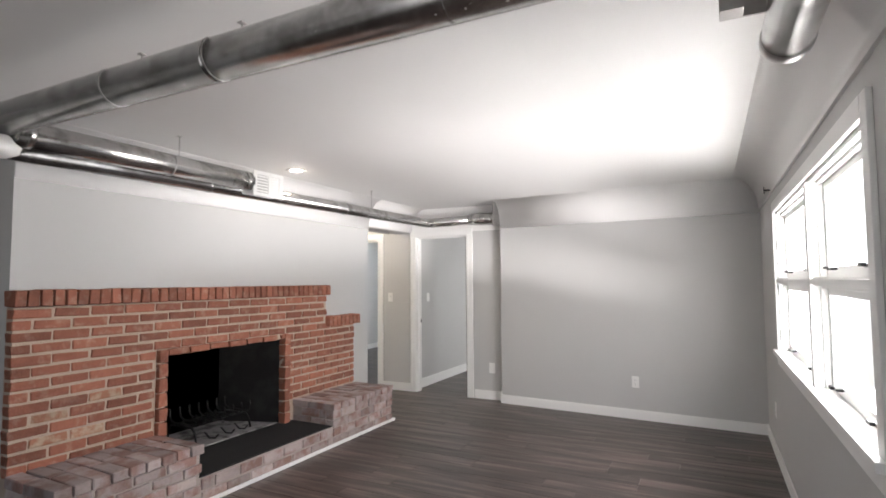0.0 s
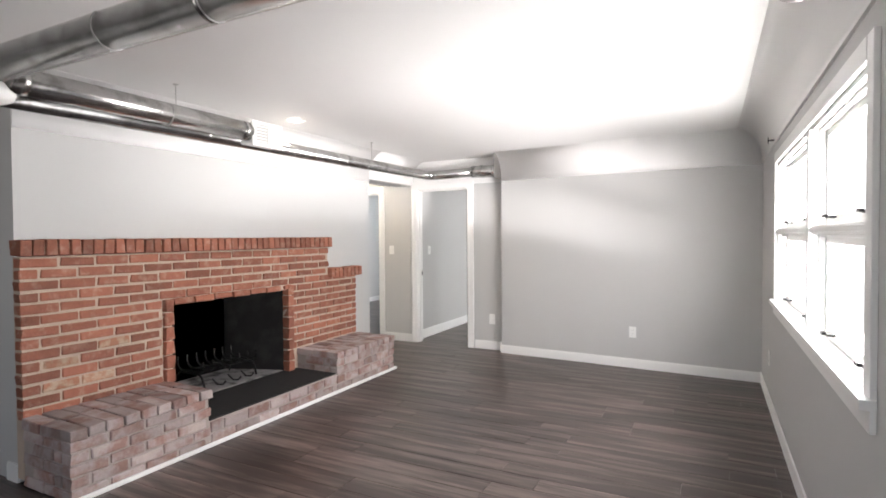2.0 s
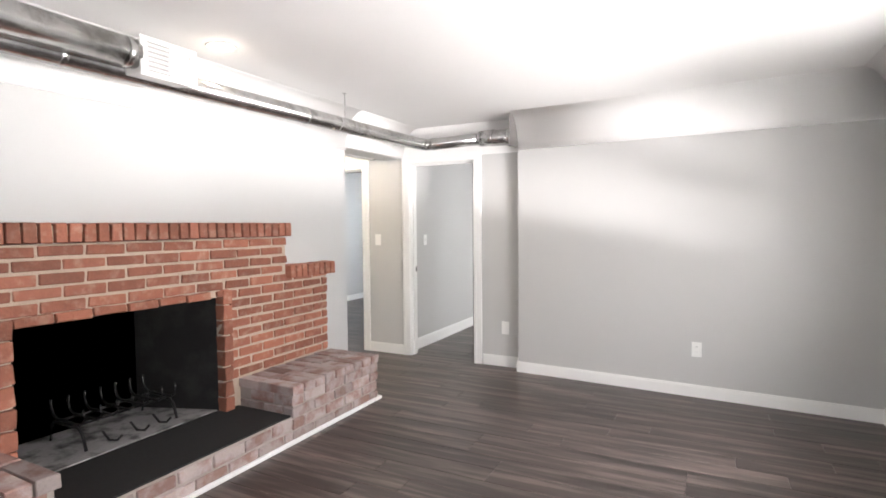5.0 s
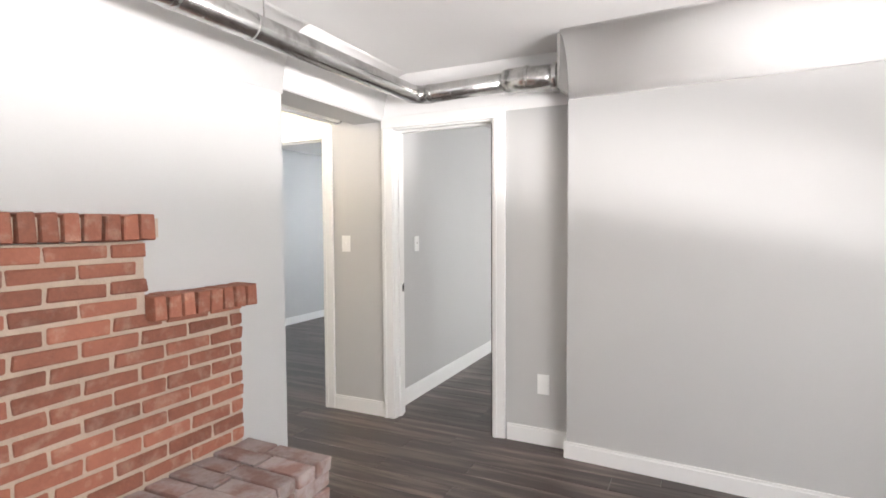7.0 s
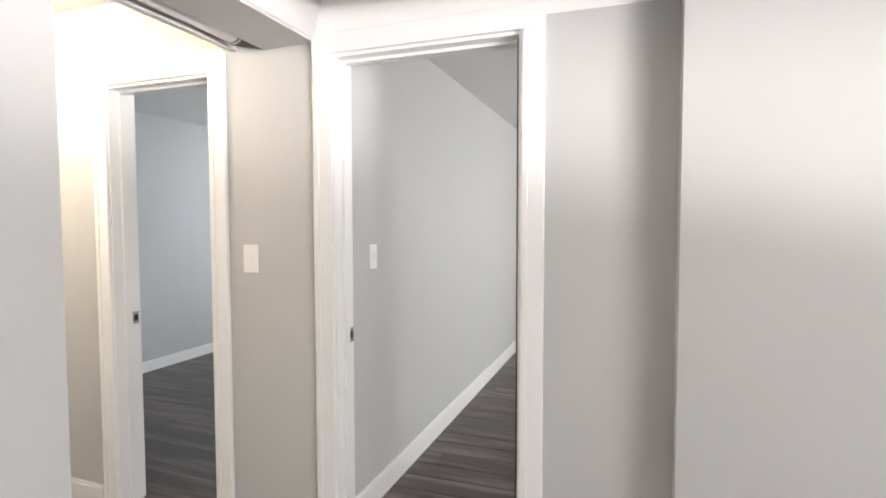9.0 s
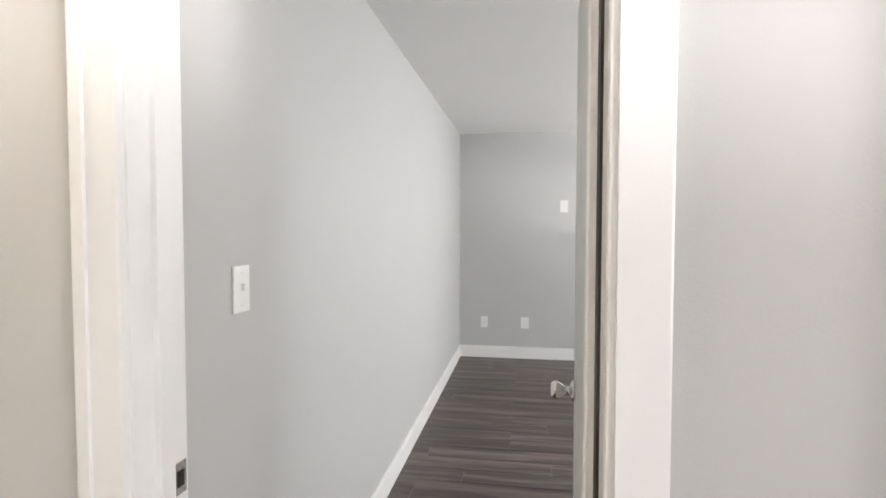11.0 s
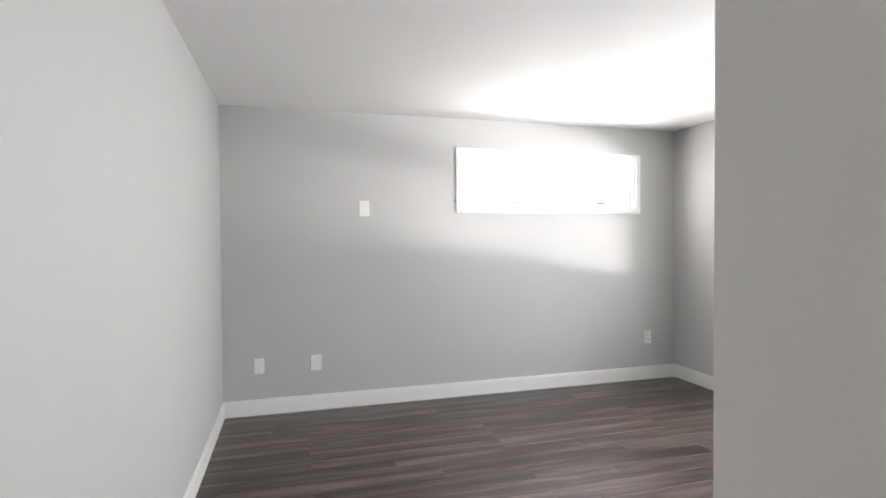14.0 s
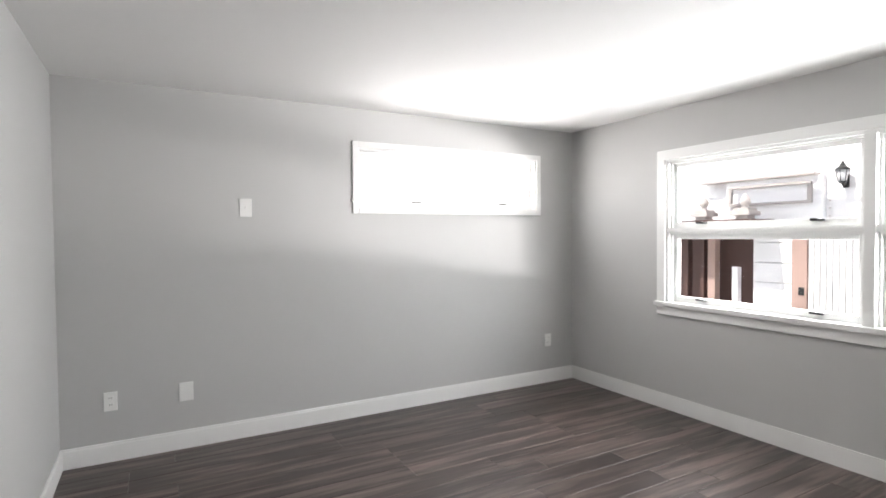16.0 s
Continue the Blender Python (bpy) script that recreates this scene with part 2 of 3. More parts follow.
def slanted(bm, behind=-0.05):
    """Turns what lies in front of the door wall along the furred-out wall."""
    for v in (bm.verts if isinstance(bm, bmesh.types.BMesh) else bm.vertices):
        if v.co.y < behind:
            v.co.y += SLANT * max(0.0, v.co.x - 1.31)
    return bm


structure("wall_far", slanted(boxes((1.31, XL, -0.115, 0, 0, 2.066))), WALL, "grey furred-out wall")


def window_wall(name, y0, y1, hole, x):
    a, b, c, d = hole
    out = XW + 0.16
    return structure(name, boxes((x, out, y0, a, 0, 2.42), (x, out, b, y1, 0, 2.42), (x, out, a, b, 0, c), (x, out, a, b, d, 2.42)), WALL, "grey exterior wall with a wide window")


window_wall("wall_window_living", YB, 0.06, WIN_A, XL)
window_wall("wall_window_bedroom", 0.06, YF + 0.16, WIN_B, XW)
structure("wall_bedroom_left", boxes((-0.12, 0, 0.12, YF, 0, H2)), WALL, "light grey bedroom wall")
structure("wall_bedroom_far", boxes((-0.12, CL[0], YF, YF + 0.16, 0, H2 + 0.04), (CL[1], XW, YF, YF + 0.16, 0, H2 + 0.04), (CL[0], CL[1], YF, YF + 0.16, 0, CL[2]), (CL[0], CL[1], YF, YF + 0.16, CL[3], H2 + 0.04)), WALL, "grey bedroom wall with a high window")
# unseen end wall; its opening is made up to suit the added lamp
structure("wall_back", boxes((-3.2, 0.8, YB - 0.12, YB, 0, H), (3.2, XW, YB - 0.12, YB, 0, H), (0.8, 3.2, YB - 0.12, YB, 0, 0.6), (0.8, 3.2, YB - 0.12, YB, 2.2, H)), WALL)
structure("wall_side", boxes((-3.2, -3.08, YB, -4.42, 0, H)), WALL)
structure("wall_hall_end", boxes((-2.0, -1.9, -2.3, 0, 0, H)), WALL)
structure("wall_hall_back", boxes((-1.9, -0.12, -2.4, -2.3, 0, H)), WALL)
structure("wall_back_room_side", boxes((-3.15, -3.05, 0.12, 4.0, 0, H)), WALL)
structure("wall_back_room_far", boxes((-3.15, -0.12, 4.0, 4.1, 0, H)), WALL)
structure("ceiling_living", boxes((-3.2, XW, YB, 0.06, H, H + 0.1)), CEIL, "smooth white ceiling")
structure("ceiling_bedroom", boxes((-0.12, XW, 0.12, YF, H2, H2 + 0.118)), CEIL, "smooth white bedroom ceiling")
structure("ceiling_back_room", boxes((-3.2, -0.12, 0.12, 4.1, H, H + 0.1)), CEIL)
# unseen slab and eave, added to keep direct sun out of the rooms
structure("roof_cover", boxes((-3.4, XW + 0.16, YB - 0.3, YF + 0.3, 2.5, 2.6), (XW + 0.16, XW + 0.62, YB - 0.3, YF + 0.3, 2.36, 2.6)), SIDING)


def cove(name, along, base, lo, hi, z0=2.066, depth=0.24, side=1, slant=False):
    """A concave plaster cove between wall and ceiling."""
    bm = bmesh.new()
    prof = [(0, z0)]
    for k in range(11):
        a = math.pi / 2 * k / 10
        prof.append((0.012 + (depth - 0.012) * (1 - math.cos(a)), z0 + 0.004 + (H - z0 - 0.004) * math.sin(a)))
    prof += [(depth, H + 0.004), (0, H + 0.004)]
    ends = []
    for u in (lo, hi):
        ends.append([bm.verts.new((base + side * d, u, z) if along == "y" else (u, base + side * d, z)) for d, z in prof])
    k = len(prof)
    for i in range(k):
        f = bm.faces.new((ends[0][i], ends[0][(i + 1) % k], ends[1][(i + 1) % k], ends[1][i]))
        f.smooth = 1 <= i < 11
    bm.faces.new(ends[0])
    bm.faces.new(ends[1][::-1])
    if slant:
        slanted(bm, 0)
    bmesh.ops.recalc_face_normals(bm, faces=bm.faces[:])
    return structure(name, bm, CEIL, "white plaster ceiling cove")


cove("cove_far", "x", -0.113, 1.312, XL, side=-1, slant=True)
cove("cove_left", "y", 0.0, -4.51, OPEN_Y, z0=2.05, depth=0.2)
cove("cove_header", "y", 0.0, OPEN_Y, -0.002, z0=2.084, depth=0.2)
cove("cove_window", "y", XL, YB, -0.08, z0=2.09, depth=0.22, side=-1)
structure("trim_door_wall_top", boxes((0.002, 1.308, -0.006, 0, 2.066, H)), CEIL, "white band over the doorway")

# ---- baseboards ----


def baseboard(name, x0, x1, y0, y1, h=0.105):
    """A board with a stepped, eased top."""
    t = 0.004
    if x1 - x0 > y1 - y0:
        top = (x0, x1, y0 + t, y1, h - 0.014, h)
    else:
        top = (x0, x1 - t, y0, y1, h - 0.014, h)
    bm = boxes((x0, x1, y0, y1, 0, h - 0.014), bevel=0.002)
    box_into(bm, *top)
    bmesh.ops.recalc_face_normals(bm, faces=bm.faces[:])
    return structure(name, bm, WHITE, "white painted baseboard")


slanted(baseboard("baseboard_far", 1.296, XL - 0.014, -0.129, -0.115, 0.098).data, 0)
baseboard("baseboard_step", 1.296, 1.31, -0.115, 0, 0.098)
baseboard("baseboard_door_wall", 0.91, 1.296, -0.014, 0)
baseboard("baseboard_window_wall", XL - 0.014, XL, YB, -0.08)
baseboard("baseboard_left", 0, 0.014, -1.33, OPEN_Y)
baseboard("baseboard_left_end", -0.12, 0.0, -4.524, -4.51)
baseboard("baseboard_hall_panel", -0.435, 0.0, -0.014, 0)
baseboard("baseboard_hall", -1.9, -1.22, -0.014, 0)
baseboard("baseboard_bedroom_left", 0, 0.014, 0.12, YF - 0.014, 0.122)
baseboard("baseboard_bedroom_far", 0, XW - 0.014, YF - 0.014, YF, 0.122)
baseboard("baseboard_bedroom_window", XW - 0.014, XW, 0.12, YF, 0.122)
baseboard("baseboard_bedroom_near", 0.91, XW - 0.014, 0.12, 0.134, 0.122)
baseboard("baseboard_back_room", -3.05, -3.036, 0.12, 4.0, 0.1)
structure("trim_hearth", boxes((0.552, 0.572, -4.55, -1.315, 0, 0.026), (0.10, 0.552, -1.335, -1.315, 0, 0.026), bevel=0.005), WHITE, "thin white shoe moulding along the hearth")

# ---- doorways ----


def doorway(name, x0, x1, head, label, strike_x=None):
    """Jamb linings, stops and flat casings of a doorway in the door wall."""
    ob = tagged(new(name), label, "", "", "structure")
    w = 0.085
    part("jamb", boxes((x0, x0 + 0.018, -0.004, 0.124, 0, head - 0.018), bevel=0.001), WHITE, ob)
    part("jamb", boxes((x1 - 0.018, x1, -0.004, 0.098 if x0 > 0 else 0.124, 0, head - 0.018), bevel=0.001), WHITE, ob)
    part("head_jamb", boxes((x0, x1, -0.004, 0.124, head - 0.018, head), bevel=0.001), WHITE, ob)
    part("door_stop", boxes((x0 + 0.018, x0 + 0.03, 0.045, 0.08, 0, head - 0.03), bevel=0.001), WHITE, ob)
    part("door_stop", boxes((x1 - 0.03, x1 - 0.018, 0.045, 0.08, 0, head - 0.03), bevel=0.001), WHITE, ob)
    part("door_stop", boxes((x0 + 0.018, x1 - 0.018, 0.045, 0.08, head - 0.03, head - 0.018), bevel=0.001), WHITE, ob)
    for y0, y1, s in ((-0.02, 0, -1), (0.12, 0.14, 1)):
        for a in (x0 - w + 0.012, x1 - 0.012):
            lo, hi = max(a, 0.002) if s > 0 and x0 > 0 else a, a + w
            if s > 0 and x0 > 0 and a > x0:
                lo, hi = x1 + 0.03, hi + 0.03
            bm = boxes((lo, hi, y0, y1, 0, head - 0.006), bevel=0.004)
            if hi - lo > 0.05:
                yy = (y0 - 0.006, y0) if s < 0 else (y1, y1 + 0.006)
                box_into(bm, lo + 0.012, lo + 0.03, *yy, 0, head - 0.01)
            bmesh.ops.recalc_face_normals(bm, faces=bm.faces[:])
            part("casing", bm, WHITE, ob)
        lo = max(x0 - w + 0.012, 0.002) if s > 0 and x0 > 0 else x0 - w + 0.012
        part("head_casing", boxes((lo, x1 + w - 0.012, y0 - (0.002 if s < 0 else 0), y1 + (0.002 if s > 0 else 0), head - 0.006, head + w - 0.012), bevel=0.004), WHITE, ob)
    sp = part("strike_plate", boxes((x0 + 0.018, x0 + 0.021, 0.086, 0.122, 0.885, 0.945), bevel=0.001), CHROME, ob, "small metal strike plate")
    part("strike_hole", boxes((x0 + 0.0205, x0 + 0.0225, 0.096, 0.114, 0.90, 0.93)), BLACK, sp)
    return ob


doorway("door_frame_bedroom", DL, DR, DH, "white painted doorway to the bedroom")
doorway("door_frame_hall", HL, HR, DH - 0.015, "white painted doorway off the hall")

# thin near-black strip on the hinge jamb, placed to fit the camera's view
part("weather_strip", boxes((DR - 0.022, DR - 0.018, -0.006, 0.022, 0, DH - 0.03)), BROWNBLACK, bpy.data.objects["door_frame_bedroom"], "dark strip along the hinge jamb")

# the open bedroom door
leaf = thing("door_leaf", "plain grey-white flush door standing wide open", "door", (0.811, 0.118, 0))
leaf.rotation_euler = (0, 0, radians(-3.1))
part("panel", boxes((0.0, 0.035, 0.0, 0.80, 0.012, 2.005), bevel=0.002), DOOR, leaf)
for z in (0.25, 1.78):
    hinge = part("hinge", boxes((-0.012, -0.002, -0.012, 0.004, z - 0.045, z + 0.045), bevel=0.002), CHROME, leaf, "nickel butt hinge")
for side in (-1, 1):
    k = lathe([(0.0, 0.0), (0.032, 0.0), (0.032, 0.006), (0.024, 0.011), (0.013, 0.014), (0.012, 0.03), (0.019, 0.038), (0.026, 0.05), (0.027, 0.058), (0.022, 0.068), (0.012, 0.07), (0.0, 0.07)], 28, "x")
    if side < 0:
        bmesh.ops.scale(k, vec=(-1, 1, 1), verts=k.verts[:])
        bmesh.ops.reverse_faces(k, faces=k.faces[:])
    bmesh.ops.translate(k, vec=(0.035 if side > 0 else 0, 0.728, 0.885), verts=k.verts[:])
    part("knob", k, CHROME, leaf, "round brushed nickel knob")

# ---- windows ----


def latch_bm(x, y, z):
    bm = boxes((x - 0.03, x, y - 0.035, y + 0.035, z, z + 0.012), bevel=0.003)
    box_into(bm, x - 0.045, x - 0.03, y - 0.012, y + 0.03, z + 0.004, z + 0.016)
    bmesh.ops.recalc_face_normals(bm, faces=bm.faces[:])
    return bm


def window(name, hole, label, x, m):
    """A two by two white wooden window set into the window wall."""
    a, b, c, d = hole
    ob = tagged(new(name), label, "", "", "structure")
    w = 0.07
    part("casing", boxes((x - 0.018, x, a - w, a + 0.004, c - 0.01, d + w), bevel=0.003), WHITE, ob)
    part("casing", boxes((x - 0.018, x, b - 0.004, b + w, c - 0.01, d + w), bevel=0.003), WHITE, ob)
    part("head_casing", boxes((x - 0.02, x, a + 0.004, b - 0.004, d - 0.004, d + w), bevel=0.003), WHITE, ob)
    part("window_sill", boxes((x - 0.0005, x + 0.1, a + 0.002, b - 0.002, c + 0.0005, c + 0.004), (x - 0.045, x - 0.001, a - w - 0.01, b + w + 0.01, c - 0.028, c + 0.004), bevel=0.003), WHITE, ob)
    part("apron", boxes((x - 0.018, x, a - w, b + w, c - 0.1, c - 0.028), bevel=0.003), WHITE, ob)
    zm = (c + d) / 2 + 0.01
    lin = 0.022
    part("window_frame", boxes((x + 0.002, x + 0.155, a, a + lin, c + 0.004, d), (x + 0.002, x + 0.155, b - lin, b, c + 0.004, d), (x + 0.002, x + 0.155, a + lin, b - lin, d - lin, d), bevel=0.002), WHITE, ob)
    part("mullion", boxes((x - 0.016, x + 0.15, m - 0.03, m + 0.03, c + 0.004, d - lin), bevel=0.003), WHITE, ob)
    for y0, y1 in ((a + lin, m - 0.03), (m + 0.03, b - lin)):
        part("rail", boxes((x + 0.0, x + 0.15, y0, y1, zm - 0.028, zm + 0.012), (x - 0.012, x + 0.002, y0, y1, zm - 0.02, zm + 0.002), bevel=0.002), WHITE, ob)
        for z0, z1 in ((c + 0.004, zm - 0.028), (zm + 0.012, d - lin)):
            s = 0.045
            xa, xb = x + 0.055, x + 0.095
            # stepped stops round the sash
            part("window_stop", boxes((x + 0.028, xa, y0, y0 + 0.014, z0, z1), (x + 0.028, xa, y1 - 0.014, y1, z0, z1), (x + 0.028, xa, y0 + 0.014, y1 - 0.014, z1 - 0.014, z1), bevel=0.002), WHITE, ob)
            sash = part("sash", boxes((xa, xb, y0, y0 + s, z0, z1), (xa, xb, y1 - s, y1, z0, z1), (xa, xb, y0 + s, y1 - s, z0, z0 + s), (xa, xb, y0 + s, y1 - s, z1 - s, z1), bevel=0.003), WHITE, ob)
            pane = part("pane", boxes((x + 0.073, x + 0.077, y0 + s - 0.005, y1 - s + 0.005, z0 + s - 0.005, z1 - s + 0.005)), GLASS, sash, "clear window pane")
            pane.visible_shadow = False
            for f in (0.2, 0.8):
                part("latch", latch_bm(xa, y0 + f * (y1 - y0), z0 + 0.03), BLACK, sash, "small black sash latch")
    return ob


window("window_living", WIN_A, "wide white wooden window of four awning sashes", XL, -2.99)
window("window_bedroom", WIN_B, "white wooden bedroom window of four awning sashes", XW, 2.415)

# clerestory
cl = tagged(new("window_clerestory"), "high white horizontal awning window", "", "", "structure")
x0, x1, z0, z1 = CL
part("casing", boxes((x0 - 0.045, x0, YF - 0.016, YF, z0 - 0.045, z1 + 0.045), (x1, x1 + 0.045, YF - 0.016, YF, z0 - 0.045, z1 + 0.045), bevel=0.003), WHITE, cl)
part("head_casing", boxes((x0, x1, YF - 0.016, YF, z1, z1 + 0.045), bevel=0.003), WHITE, cl)
part("window_sill", boxes((x0, x1, YF - 0.022, YF, z0 - 0.045, z0), bevel=0.003), WHITE, cl)
part("window_frame", boxes((x0, x0 + 0.02, YF, YF + 0.16, z0, z1), (x1 - 0.02, x1, YF, YF + 0.16, z0, z1), (x0 + 0.02, x1 - 0.02, YF, YF + 0.16, z0, z0 + 0.02), (x0 + 0.02, x1 - 0.02, YF, YF + 0.16, z1 - 0.02, z1), bevel=0.002), WHITE, cl)
sash = part("sash", boxes((x0 + 0.02, x0 + 0.06, YF + 0.05, YF + 0.09, z0 + 0.02, z1 - 0.02), (x1 - 0.06, x1 - 0.02, YF + 0.05, YF + 0.09, z0 + 0.02, z1 - 0.02), (x0 + 0.06, x1 - 0.06, YF + 0.05, YF + 0.09, z0 + 0.02, z0 + 0.06), (x0 + 0.06, x1 - 0.06, YF + 0.05, YF + 0.09, z1 - 0.06, z1 - 0.02), bevel=0.002), WHITE, cl)
pane = part("pane", boxes((x0 + 0.055, x1 - 0.055, YF + 0.068, YF + 0.072, z0 + 0.055, z1 - 0.055)), GLASS, sash)
pane.visible_shadow = False
for f in (0.3, 0.8):
    lx = x0 + f * (x1 - x0)
    part("latch", boxes((lx - 0.04, lx + 0.04, YF + 0.025, YF + 0.05, z0 + 0.05, z0 + 0.062), bevel=0.002), BLACK, sash, "small black latch")
part("catch", boxes((x0 - 0.06, x0 - 0.045, YF - 0.014, YF, z0 + 0.04, z0 + 0.065), bevel=0.003), CHROME, cl)

# ---- wall plates ----


def plate(name, label, cat, m, kind, w=0.072, h=0.117):
    """A wall plate that faces -y before it is turned by m."""
    ob = thing(name, label, cat)
    part("cover_plate", boxes((-w / 2, w / 2, -0.006, 0, -h / 2, h / 2), bevel=0.002), PLASTIC, ob)
    if kind == "switch":
        part("toggle", boxes((-0.005, 0.005, -0.016, -0.006, -0.004, 0.014), bevel=0.002), PLASTIC, ob)
    elif kind == "outlet":
        for z in (-0.02, 0.02):
            face = part("socket", boxes((-0.016, 0.016, -0.008, -0.006, z - 0.014, z + 0.014), bevel=0.002), PLASTIC, ob)
            part("slot", boxes((-0.007, -0.005, -0.0086, -0.0078, z - 0.004, z + 0.006), (0.005, 0.007, -0.0086, -0.0078, z - 0.004, z + 0.006)), BLACK, face)
    if kind != "blank":
        for z in ((-0.042, 0.042) if kind == "switch" else (0.0,)):
            part("screw", boxes((-0.003, 0.003, -0.0072, -0.006, z - 0.003, z + 0.003)), PLASTIC, ob)
    ob.matrix_world = m
    return ob


plate("light_switch", "white toggle switch on the grey hall panel", "light switch", pose(-0.321, 0, 1.228), "switch")
plate("light_switch", "white toggle switch on the bedroom wall", "light switch", pose(0, 0.47, 1.215, 0, 0, 90), "switch")
plate("blank_plate", "plain white cover plate beside the bedroom doorway", "wall plate", pose(1.141, 0, 0.378), "blank", 0.075, 0.125)
plate("wall_outlet", "white duplex outlet on the wide grey wall", "outlet", pose(2.82, -0.218, 0.38, 0, 0, -3.9), "outlet")
plate("wall_outlet", "white outlet under the living room window", "outlet", pose(XL, -1.01, 0.386, 0, 0, -90), "outlet")
plate("wall_outlet", "white duplex outlet low on the bedroom wall", "outlet", pose(0.264, YF, 0.377), "outlet")
plate("blank_plate", "plain white cover plate beside the outlet", "wall plate", pose(0.689, YF, 0.376), "blank", 0.085, 0.122)
plate("wall_outlet", "white outlet near the bedroom corner", "outlet", pose(3.754, YF, 0.398), "outlet")
plate("light_switch", "white switch high on the bedroom wall", "light switch", pose(1.082, YF, 1.594), "switch", 0.08, 0.125)

# ---- ducts ----


def elbow(p0, corner, p1, r, n=8):
    """Points that turn a pipe round a corner with bend radius r."""
    c, a, b = Vector(corner), Vector(p0), Vector(p1)
    da, db = (a - c).normalized(), (b - c).normalized()
    out = []
    centre = c + (da + db) * r
    for k in range(n + 1):
        t = math.pi / 2 * k / n
        out.append(centre - db * r * math.cos(t) - da * r * math.sin(t))
    return [a, *out, b]


def collar(ob, p, axis, r, w=0.03):
    bm = lathe([(r, -w / 2), (r + 0.004, -w / 2 + 0.004), (r + 0.002, 0), (r + 0.004, w / 2 - 0.004), (r, w / 2)], 28, axis)
    bmesh.ops.translate(bm, vec=p, verts=bm.verts[:])
    return part("collar", bm, STEEL, ob)


def strap(ob, x, y, z, r, axis):
    """A thin hanger wire round a duct up to a hook in the ceiling."""
    pts = []
    for k in range(-3, 16):
        a = math.radians(k * 15 + 0)
        c, s = (r + 0.003) * math.cos(math.pi + a), (r + 0.003) * math.sin(math.pi + a)
        pts.append((x + c, y, z + s) if axis == "y" else (x, y + c, z + s))
    part("hanger_wire", tube(pts, 0.0025, 6), STEEL_DULL, ob)
    o = r + 0.02
    hx, hy = (x + o, y) if axis == "y" else (x, y + o)
    part("hanger_hook", tube([(hx, hy, z + 0.02), (hx, hy, H)], 0.003, 6), STEEL_DULL, ob)
    part("hook_plate", boxes((hx - 0.012, hx + 0.012, hy - 0.012, hy + 0.012, H - 0.005, H), bevel=0.001), STEEL_DULL, ob)


XT, ZT, RT = 0.30, 2.145, 0.055
thin = thing("wall_duct", "thin galvanised round duct running along the wall", "duct")
part("pipe", tube(elbow((XT, -4.7, ZT), (XT + 0.08, -0.2, ZT + 0.025), (1.0, -0.2, ZT + 0.04), 0.08), RT), STEEL, thin)
part("end_elbow", tube([(0.98, -0.2, 2.185), (1.08, -0.2, 2.185), (1.15, -0.2, 2.18), (1.28, -0.19, 2.18)], 0.072), STEEL, thin, "bright segmented duct elbow")
collar(thin, (XT + 0.022, -3.46, ZT + 0.007), "y", RT)
collar(thin, (XT + 0.05, -1.9, ZT + 0.015), "y", RT)
collar(thin, (0.48, -0.2, ZT + 0.028), "x", RT, 0.04)
collar(thin, (0.98, -0.2, 2.185), "x", 0.066, 0.04)
collar(thin, (1.10, -0.2, 2.185), "x", 0.074, 0.02)
collar(thin, (1.26, -0.19, 2.18), "x", 0.08, 0.03)
strap(thin, XT + 0.056, -1.55, ZT + 0.018, RT, "y")
dp = thing("duct_plate", "flat galvanised plate closing the cove end", "metal plate")
part("sheet", boxes((1.297, 1.309, -0.33, -0.012, 2.09, 2.37), bevel=0.001), STEEL_DULL, dp)
for y, z in ((-0.31, 2.11), (-0.31, 2.35), (-0.03, 2.11)):
    part("screw", boxes((1.294, 1.297, y - 0.005, y + 0.005, z - 0.005, z + 0.005), bevel=0.001), CHROME, dp)

XB, ZB, RB = 0.45, 2.205, 0.07
big = thing("main_duct", "shiny galvanised round duct ending in a register", "duct")
part("pipe", tube([(XB, -4.72, ZB), (XB, -4.0, ZB), (XB, -3.2, ZB)], RB), STEEL, big)
collar(big, (XB, -3.24, ZB), "y", RB)
collar(big, (XB, -4.66, ZB), "y", RB)
strap(big, XB, -3.86, ZB, RB, "y")
reg = part("register_box", boxes((XB - 0.07, XB + 0.05, -3.2, -2.915, 2.115, 2.275), bevel=0.003), PLASTIC, big, "white sheet metal register box")
part("register_frame", boxes((XB + 0.05, XB + 0.062, -3.21, -2.905, 2.10, 2.125), (XB + 0.05, XB + 0.062, -3.21, -2.905, 2.262, 2.287), (XB + 0.05, XB + 0.062, -3.21, -3.175, 2.125, 2.262), (XB + 0.05, XB + 0.062, -3.06, -3.04, 2.125, 2.262), (XB + 0.05, XB + 0.062, -2.945, -2.905, 2.125, 2.262), bevel=0.002), PLASTIC, reg)
# darker plate imitates the shade inside the register's left half
part("grille_backing", boxes((XB + 0.0505, XB + 0.053, -3.175, -3.06, 2.125, 2.262)), STEEL_DULL, reg, "dull steel plate standing in for the dark behind the louvres")
for k in range(6):
    z = 2.133 + 0.0225 * k
    part("louvre", boxes((XB + 0.046, XB + 0.058, -3.175, -3.06, z, z + 0.011), (XB + 0.046, XB + 0.058, -3.04, -2.945, z, z + 0.011)), PLASTIC, reg)

